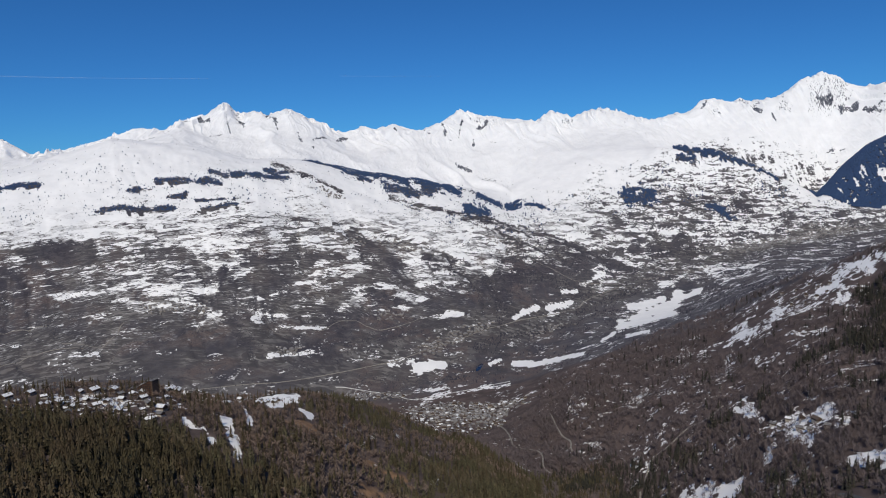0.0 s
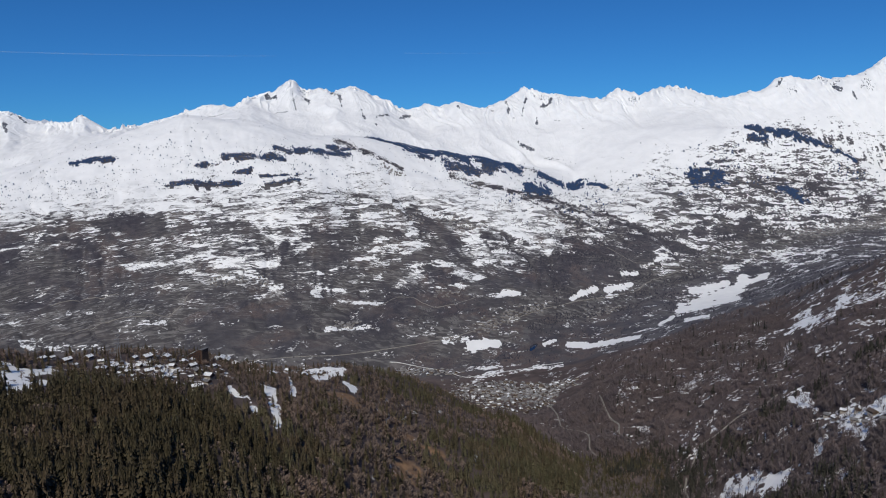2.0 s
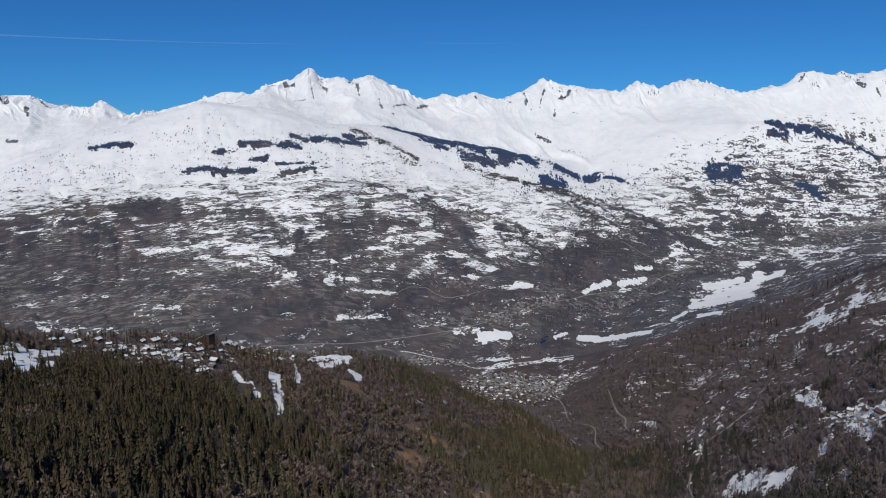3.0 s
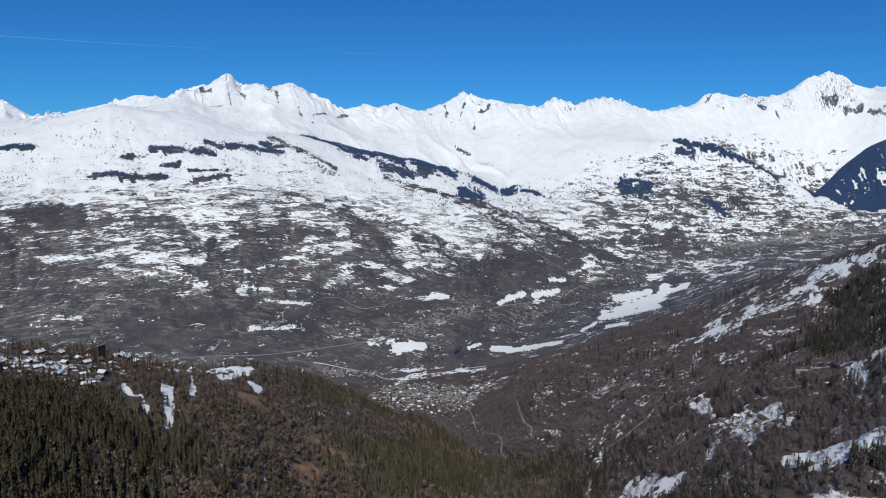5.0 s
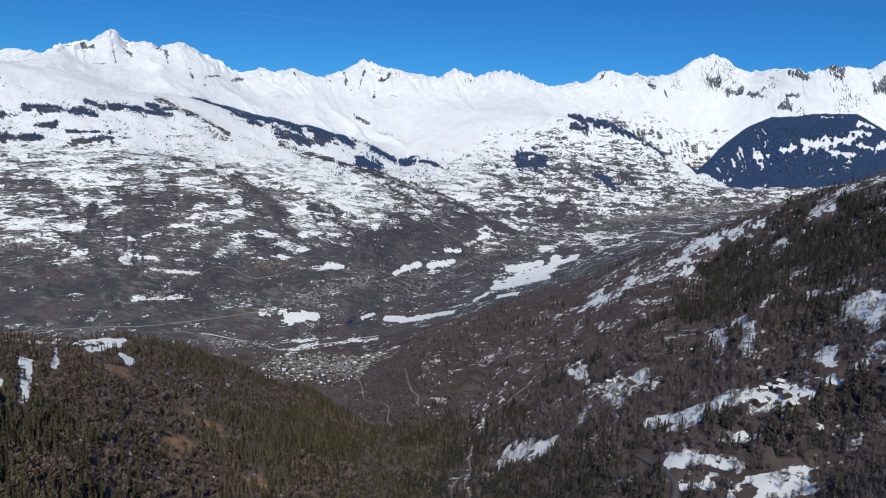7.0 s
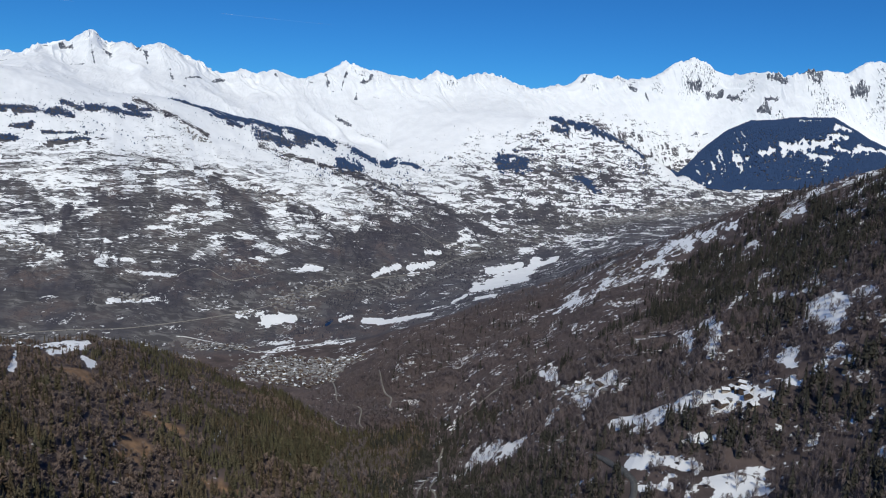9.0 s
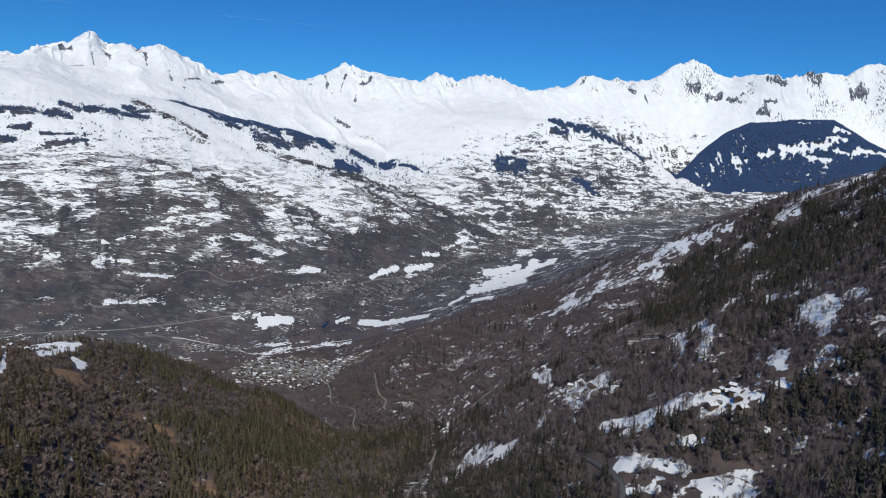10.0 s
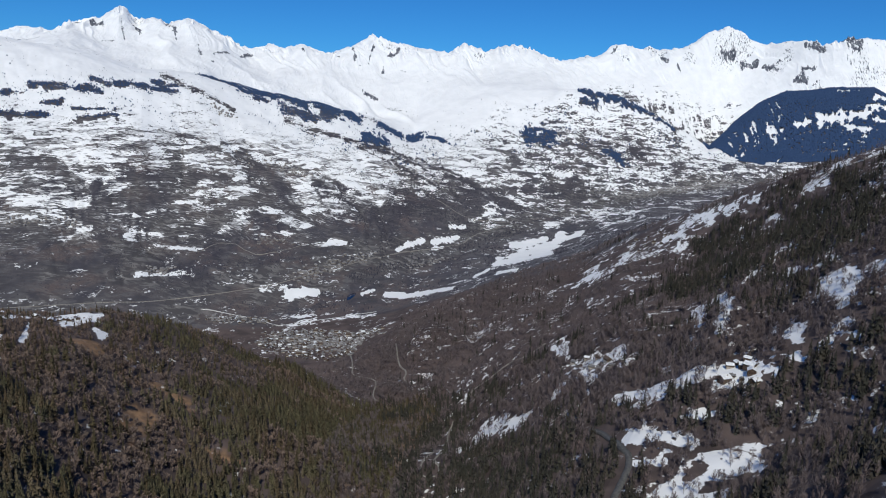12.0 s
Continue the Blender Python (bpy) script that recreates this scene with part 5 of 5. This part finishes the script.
def chalet(w, l, wall, rise, base_mat, roof_mat, snowy, label):
    """A mountain house: stone base, timber upper floor, gabled roof, chimney, windows and a balcony. Its front looks to -y."""
    house = new("house")
    half = wall * 0.5
    part("wall", block(bmesh.new(), -w / 2, w / 2, -l / 2, l / 2, -3, half), base_mat, house, "masonry ground floor")
    part("upper_wall", prism(bmesh.new(), [(-w / 2 + 0.05, half), (w / 2 - 0.05, half), (w / 2 - 0.05, wall), (0, wall + rise), (-w / 2 + 0.05, wall)], -l / 2 + 0.05, l / 2 - 0.05),
         TIMBER, house, "dark timber upper floor")
    roof = part("roof", prism(bmesh.new(), slab(w, wall, rise, 0.9, 0.3), -l / 2 - 1.0, l / 2 + 1.0), roof_mat, house)
    if snowy:
        s = slab(w, wall, rise, 0.8, 0.35, 0.31)
        if snowy == 1:
            s = [s[1], (s[2][0] * 0.93, s[2][1] + 0.1), (s[3][0] * 0.93, s[3][1]), s[4]]
        part("roof_snow", prism(bmesh.new(), s, -l / 2 - 0.8, l / 2 + 0.7), ROOF_SNOW, roof, "thick melting snow layer")
    chimney = part("chimney", block(bmesh.new(), w * 0.18, w * 0.18 + 0.8, l * 0.1, l * 0.1 + 0.8, wall, wall + rise + 1.0), STONE, house)
    part("cap", block(bmesh.new(), w * 0.18 - 0.1, w * 0.18 + 0.9, l * 0.1 - 0.1, l * 0.1 + 0.9, wall + rise + 1.0, wall + rise + 1.15), SLATE, chimney)
    for floor in (0.18, 0.62):
        for k in (-1, 0, 1):
            x, z = k * w * 0.29, wall * floor
            part("window", block(bmesh.new(), x - 0.55, x + 0.55, -l / 2 - 0.03, -l / 2 + 0.1, z, z + 1.15), PANE, house)
    for k in (-0.25, 0.2):
        part("window", block(bmesh.new(), w / 2 - 0.1, w / 2 + 0.03, k * l - 0.5, k * l + 0.5, wall * 0.2, wall * 0.2 + 1.1), PANE, house)
    balcony = part("balcony", block(bmesh.new(), -w * 0.45, w * 0.45, -l / 2 - 1.1, -l / 2, half - 0.1, half + 0.08), TIMBER, house)
    part("railing", block(bmesh.new(), -w * 0.45, w * 0.45, -l / 2 - 1.1, -l / 2 - 1.02, half + 0.08, half + 1.0), ORANGE_TIMBER, balcony)
    return tagged(house, label, "house")


def set_down(ob, az, d, turn, size=1.0, copied=True, sink=0.0):
    x, y = xy(np.array([az]), np.array([d], float))
    m = pose(x[0], y[0], ground(x, y)[0] - sink, 0, 0, turn) @ Matrix.Diagonal((size, size, size, 1))
    if copied:
        return copy_thing(ob, m)
    ob.matrix_basis = m
    return ob


def hotel():
    """The tall timber hotel with one steep roof plane that rises to its dark end wall."""
    h = new("hotel")
    part("wall", prism(bmesh.new(), [(-12, -4), (10, -4), (10, 19), (7, 20), (-12, 11)], -7, 7), ORANGE_TIMBER, h)
    part("end_wall", prism(bmesh.new(), [(10, -4), (12, -4), (12, 19.5), (10, 20)], -7.3, 7.3), TIMBER, h, "dark windowless end wall")
    roof = part("roof", prism(bmesh.new(), [(-13.5, 10.6), (7.5, 20.6), (12.6, 20.4), (12.6, 20.9), (7.5, 21.1), (-13.5, 11.1)], -8, 8), SLATE, h)
    part("roof_snow", prism(bmesh.new(), [(-9, 13.3), (-1, 17.1), (-1, 17.5), (-9, 13.7)], -7, 3), ROOF_SNOW, roof, "patch of old snow")
    for floor in range(6):
        z = 0.2 + floor * 2.8
        left = -11.5 if z < 8.5 else -11.5 + (z - 8.5) * 1.9
        if left > 7:
            continue
        b = part("balcony", block(bmesh.new(), left, 9.5, -8.2, -7, z - 0.1, z + 0.1), TIMBER, h)
        part("railing", block(bmesh.new(), left, 9.5, -8.25, -8.15, z + 0.1, z + 1.0), ORANGE_TIMBER, b)
        x = left + 0.6
        while x < 8.5:
            part("window", block(bmesh.new(), x, x + 1.5, -7.05, -6.9, z + 0.15, z + 2.2), PANE, h)
            x += 2.9
    tagged(h, "tall larch-clad hotel with balconies and a steep slate roof", "hotel")
    return set_down(h, -22.6, 806, -14, 0.74, copied=False)


def lodge():
    """The broad building beside the hotel, under several low snowy roofs."""
    b = new("lodge")
    part("wall", block(bmesh.new(), -9, 9, -5, 5, -3, 5), TIMBER, b)
    for x0, x1, z in ((-10, -1, 7.0), (-3, 5, 8.6), (3, 10.5, 6.6)):
        mid = (x0 + x1) / 2
        r = part("roof", prism(bmesh.new(), [(x0, z - 2.4), (mid, z), (x1, z - 2.4), (x1, z - 2.1), (mid, z + 0.3), (x0, z - 2.1)], -6, 6), BROWN_ROOF, b)
        part("roof_snow", prism(bmesh.new(), [(x0 + 0.3, z - 1.9), (mid, z + 0.32), (x1 - 0.3, z - 1.9), (x1 - 0.3, z - 1.55), (mid, z + 0.7), (x0 + 0.3, z - 1.55)], -5.8, 5.6), ROOF_SNOW, r)
    for k in range(5):
        part("window", block(bmesh.new(), -7.6 + 3.2 * k, -6.3 + 3.2 * k, -5.05, -4.9, 1.0, 2.6), PANE, b)
    tagged(b, "broad timber lodge under three low snow-covered roofs", "lodge")
    return set_down(b, -21.1, 846, 8, 1.05, copied=False)


def pylon():
    """A lattice mast on the spur."""
    p = new("power_pylon")
    for sx, sy in ((-1, -1), (1, -1), (1, 1), (-1, 1)):
        bm = bmesh.new()
        a = [bm.verts.new((sx * 1.6 + dx, sy * 1.6 + dy, -1)) for dx, dy in ((-.12, -.12), (.12, -.12), (.12, .12), (-.12, .12))]
        b = [bm.verts.new((sx * 0.3 + dx, sy * 0.3 + dy, 27)) for dx, dy in ((-.08, -.08), (.08, -.08), (.08, .08), (-.08, .08))]
        for k in range(4):
            bm.faces.new((a[k], a[(k + 1) % 4], b[(k + 1) % 4], b[k]))
        bm.faces.new(b)
        part("leg", bm, METAL, p)
    for z, half in ((18, 4.2), (22, 3.4), (26, 2.4)):
        part("crossarm", block(bmesh.new(), -half, half, -0.15, 0.15, z, z + 0.35), METAL, p)
    for k in range(6):
        z = 2 + 4 * k
        w = 1.6 - 1.3 * (z + 1) / 28
        part("brace", block(bmesh.new(), -w, w, -w - 0.06, -w + 0.06, z, z + 0.18), METAL, p)
    tagged(p, "grey steel lattice power pylon above the trees", "pylon")
    return set_down(p, -28.1, 812, 20, 1.0, copied=False)


hotel()
lodge()
pylon()

HOUSES = [
    chalet(9, 11, 5.4, 2.6, STONE, SLATE, 2, "stone and timber chalet under a snow-covered roof"),
    chalet(8, 10, 5.0, 2.2, PLASTER, SLATE, 1, "plastered chalet with half its slate roof snowy"),
    chalet(10, 13, 6.2, 2.8, PLASTER, BROWN_ROOF, 1, "large plastered house with a brown snowy roof"),
    chalet(7, 8, 4.4, 2.0, STONE, SLATE, 0, "small stone house with a bare slate roof"),
    chalet(12, 14, 6.0, 3.2, TIMBER, SLATE, 2, "dark timber farmhouse under a thick snowy roof"),
]


def settle():
    pick = random.Random(4)
    for places, group, span in ((HAMLET, "houses of the hamlet on the spur", (0.45, 0.75)), (SPUR_END, "houses at the spur's end", (0.4, 0.65)),
                                (FARM, "houses of the snowy farm", (0.42, 0.72)), (TERRACE_FARM, "houses on the gorge slope", (0.5, 0.75)),
                                (PASTURE_VILLAGE, "houses of the pasture village", (0.5, 0.75))):
        for az, d in places:
            ob = set_down(HOUSES[pick.choice((4, 4, 3, 0) if places is FARM else (0, 1, 1, 2, 3, 3))], az, d, pick.uniform(-80, 80) if places is FARM else pick.gauss(10, 36), pick.uniform(*span))
            tagged(ob, group=group)
    # the town on the valley floor, kept off its streets
    spots = []
    for a0, d0, a1, d1, half_a, half_d, n in ((-2.6, 1690, 2.8, 1500, 1.8, 75, 175), (-7.8, 1880, -4.2, 1850, 0.8, 22, 30), (3, 1590, 5, 1570, 1.0, 30, 25)):
        tries = 0
        while n and tries < 4000:
            tries += 1
            f = pick.random()
            az, d = a0 + (a1 - a0) * f + pick.uniform(-half_a, half_a), d0 + (d1 - d0) * f + pick.uniform(-half_d, half_d)
            p = Vector((d * math.sin(radians(az)), d * math.cos(radians(az))))
            if all((p - q).length > 11 for q in spots):
                spots.append(p)
                n -= 1
                tagged(set_down(HOUSES[pick.choice((0, 1, 2, 3, 3))], az, d, pick.choice((12, 12, 102)) + pick.gauss(0, 14), pick.uniform(0.45, 0.72)), group="houses of the valley town")


settle()
for k, master in enumerate(HOUSES):          # the first of each kind takes a place of its own in the hamlet
    set_down(master, (-24.9, -23.1, -29.2, -27.9, 37.9)[k], (812, 800, 768, 738, 782)[k], 8 * k, 0.7, copied=False)
    tagged(master, group="houses of the hamlet on the spur" if k < 4 else "houses of the snowy farm")

WALLS = leaf_material("distant_house_walls", (0.20, 0.18, 0.17), (0.46, 0.42, 0.38), (0.28, 0.25, 0.23))
ROOFS = leaf_material("distant_house_roofs", (0.16, 0.155, 0.155), (0.68, 0.67, 0.67), (0.30, 0.29, 0.29))


def village(label, n, a0, d0, a1, d1, half_a, half_d, size):
    """Far houses, too many and too small to tell apart: walls and roofs."""
    f = rng.uniform(0, 1, n)
    az, d = a0 + (a1 - a0) * f + rng.normal(0, half_a / 2, n), d0 + (d1 - d0) * f + rng.normal(0, half_d / 2, n)
    x, y = xy(az, d)
    box = np.array([(-.5, -.6, -.4), (.5, -.6, -.4), (.5, .6, -.4), (-.5, .6, -.4), (-.5, -.6, .55), (.5, -.6, .55), (.5, .6, .55), (-.5, .6, .55)])
    box_faces = np.array([(0, 1, 5), (0, 5, 4), (1, 2, 6), (1, 6, 5), (2, 3, 7), (2, 7, 6), (3, 0, 4), (3, 4, 7)])
    top = np.array([(-.6, -.7, .5), (.6, -.7, .5), (.6, .7, .5), (-.6, .7, .5), (0, -.7, .85), (0, .7, .85)])
    top_faces = np.array([(0, 4, 5), (0, 5, 3), (4, 1, 2), (4, 2, 5), (0, 1, 4), (2, 3, 5)])
    tall = rng.uniform(0.7, 1.2, n) * size
    v0, t0 = spread([(box, box_faces)], x, y, tall, np.ones(n), 7)
    v1, t1 = spread([(top, top_faces)], x, y, tall, np.ones(n), 7)
    me = mesh_from("village", np.concatenate([v0, v1]), np.concatenate([t0, t1 + len(v0)]), WALLS)
    me.materials.append(ROOFS)
    me.polygons.foreach_set("material_index", np.r_[np.zeros(len(t0), np.int32), np.ones(len(t1), np.int32)])
    tagged(new("village", me), label, "village", kind="stuff")


village("far village strung along the valley road", 120, -2.2, 2112, 3.4, 2372, 0.5, 40, 6)
village("small houses and sheds around the valley town", 420, -3.2, 1700, 4.0, 1530, 1.7, 80, 4.5)
village("grey roofs along the valley floor road", 90, -8.5, 1890, -4, 1850, 0.8, 34, 5)
village("hamlet of grey roofs on the brown slope", 38, -13, 2190, -11.4, 2205, 0.5, 25, 6)
village("farms among the snowy terraces", 45, -22.5, 2500, -18.5, 2490, 0.9, 30, 5.5)
village("village under the snowy plateau", 75, -5, 2870, -2, 2860, 0.9, 30, 5)
village("village on the white meadow", 50, -9.4, 3080, -7.6, 3070, 0.4, 22, 4.6)
village("scattered farms of the terraces", 40, -11, 2810, -6, 2840, 1.5, 60, 5)
village("scattered village among terrace walls", 60, 3, 3030, 8, 3090, 1.2, 50, 5)
village("houses along the brown slope", 30, -5.5, 2395, -3, 2420, 0.8, 40, 5.5)
village("houses beside the river", 45, 6.2, 2300, 9, 2400, 0.8, 40, 5.5)
village("town spread over the valley's head", 620, 21, 3260, 29, 3680, 1.5, 70, 5)
village("houses along the river road", 40, 15, 2850, 20, 3100, 0.8, 60, 5)


# ---------------------------------------------------------------- roads
def ribbon(name, label, line, width, mat, lift=0.5):
    """A road laid over the land, with a verge on either side."""
    az, d = np.array(line, float).T
    px, py = xy(az, d)
    n = 10 * (len(line) - 1) + 1
    t = np.linspace(0, len(line) - 1, n)
    k = np.clip(t.astype(int), 0, len(line) - 2)
    f = t - k
    P = np.stack([px, py], 1)
    Q = np.vstack([2 * P[0] - P[1], P, 2 * P[-1] - P[-2]])
    p0, p1, p2, p3 = Q[k], Q[k + 1], Q[k + 2], Q[k + 3]
    f = f[:, None]
    c = 0.5 * (2 * p1 + (p2 - p0) * f + (2 * p0 - 5 * p1 + 4 * p2 - p3) * f ** 2 + (3 * p1 - p0 - 3 * p2 + p3) * f ** 3)
    tangent = np.gradient(c, axis=0)
    tangent /= np.linalg.norm(tangent, axis=1)[:, None] + 1e-9
    side = np.stack([-tangent[:, 1], tangent[:, 0]], 1)
    z = ground(c[:, 0], c[:, 1])
    z = np.maximum(z, np.maximum(ground(*(c + side * width / 2).T), ground(*(c - side * width / 2).T))) + lift
    rows = [np.c_[c + side * w, z + dz] for w, dz in ((width / 2 + 0.4, -2.5), (width / 2, 0), (-width / 2, 0), (-width / 2 - 0.4, -2.5))]
    v = np.stack(rows, 1).reshape(-1, 3)
    i = np.arange(n - 1)[:, None] * 4 + np.arange(3)
    q = np.stack([i, i + 1, i + 5, i + 4], -1).reshape(-1, 4)
    tagged(new(name, mesh_from(name, v, q, mat)), label, "road", kind="structure")


ribbon("road", "pale hairpin road climbing through the gorge wood",
       HAIRPIN, 2.2, GRAVEL)
ribbon("road", "asphalt mountain road with snowy verges", MOUNTAIN_ROAD, 5, ASPHALT, 0.3)
ribbon("track", "pale winding track on the gorge slope", GORGE_TRACK, 2.2, GRAVEL)
ribbon("track", "pale road up from the valley town", TOWN_ROAD, 2.2, GRAVEL)
ribbon("track", "pale track through the bare wood", WOOD_TRACK, 2.2, GRAVEL)
ribbon("track", "snowy track across the pasture", [(35.2, 1435), (35.9, 1444), (36.8, 1457), (38.1, 1443), (40, 1427), (41.6, 1405)], 6, SLUSH)
ribbon("road", "main valley road along the slope's foot", [(-24, 1990), (-20, 1985), (-15.9, 1980), (-13, 1972), (-9.5, 1996), (-5.9, 2036), (-3, 2092), (0.3, 2208), (2.9, 2332), (4.7, 2416)], 3, GRAVEL)
ribbon("road", "pale main road above the river", [(4.7, 2416), (5.8, 2464), (8.6, 2568), (10, 2596), (10.6, 2680), (11.7, 2748), (13.3, 2824)], 6, GRAVEL)
ribbon("road", "snowy straight road on the valley floor", [(-9, 1935), (-7.9, 1927), (-5, 1881), (-2.7, 1809), (1.2, 1805), (4.7, 1832)], 3.5, SLUSH)
for line in ([(-33.1, 2404), (-31, 2441), (-28.7, 2446)], [(-27.9, 2342), (-26.6, 2339), (-25.4, 2335), (-24.6, 2368), (-23.9, 2436)],
             [(-32.9, 2252), (-31.1, 2289), (-29.3, 2310), (-26.6, 2319)],
             [(-10.4, 2299), (-7.9, 2406), (-5.2, 2309), (-1.7, 2409)], [(6.3, 2985), (8.7, 2872), (11, 2858), (13.3, 2853)]):
    ribbon("track", "pale farm track across the terraces", line, 2.4, GRAVEL)


# ---------------------------------------------------------------- the pond by the river
WATER = plain_material("deep_blue_water", (0.012, 0.028, 0.075), (0.020, 0.042, 0.100), 0.05, 0.08, 0.0)


def pond():
    """A narrow reservoir on the valley floor, with a low bank."""
    x, y = xy(np.array([2.34]), np.array([1996.0]))
    t = np.linspace(0, 2 * math.pi, 25)[:-1]
    wide = 1 + 0.12 * fbm(np.cos(t) * 2, np.sin(t) * 2, 2, 140)
    px, py = x + 8 * np.cos(t) * wide + 9 * np.sin(t), y + 30 * np.sin(t) * wide
    z = np.full(24, ground(px, py).max() + 0.3)
    top = np.stack([px, py, z], 1)
    k = np.arange(24)
    verts = np.vstack([top, top - (0, 0, 9), [(x[0], y[0], z[0])]])
    tris = np.vstack([np.stack([np.full(24, 48), k, (k + 1) % 24], 1), np.stack([k, k + 24, (k + 1) % 24], 1), np.stack([(k + 1) % 24, k + 24, (k + 1) % 24 + 24], 1)])
    tagged(new("water", mesh_from("water", verts, tris, WATER)), "dark blue reservoir beside the river woods", "pond", kind="structure")


pond()


# ---------------------------------------------------------------- the sky's traces
def contrail(a0, e0, a1, e1, thick):
    """A faint vapour trail, thinning to its end."""
    n = 40
    t = np.linspace(0, 1, n)
    az, el = np.radians(a0 + (a1 - a0) * t), np.radians(e0 + (e1 - e0) * t)
    c = np.stack([np.sin(az), np.cos(az), np.tan(el)], 1) * 4850 + (0, 0, EYE_Z)
    r = thick * (1 - 0.75 * t) * (1 + 0.25 * fbm(t * 14, t * 0, 3, 130))
    ring = np.linspace(0, 2 * math.pi, 7)[:-1]
    v = (c[:, None, :] + r[:, None, None] * np.stack([0 * ring, np.cos(ring), np.sin(ring)], -1)).reshape(-1, 3)
    i = (np.arange(n - 1)[:, None] * 6 + np.arange(6)).ravel()
    j = (np.arange(n - 1)[:, None] * 6 + (np.arange(6) + 1) % 6).ravel()
    ob = new("contrail", mesh_from("contrail", v, np.stack([i, j, j + 6, i + 6], -1), VAPOUR))
    return tagged(ob, "faint white vapour trail in the blue sky", "contrail", kind="structure")


VAPOUR, VAPOUR_TREE, VAPOUR_SHADER = material("vapour", 1.0)
VAPOUR_SHADER.inputs["Base Color"].default_value = (0.9, 0.92, 0.95, 1)
VAPOUR_SHADER.inputs["Alpha"].default_value = 0.05
contrail(-37.5, 7.35, -17, 7.48, 5.0)
contrail(-7.5, 7.6, 0.5, 7.4, 1.8)
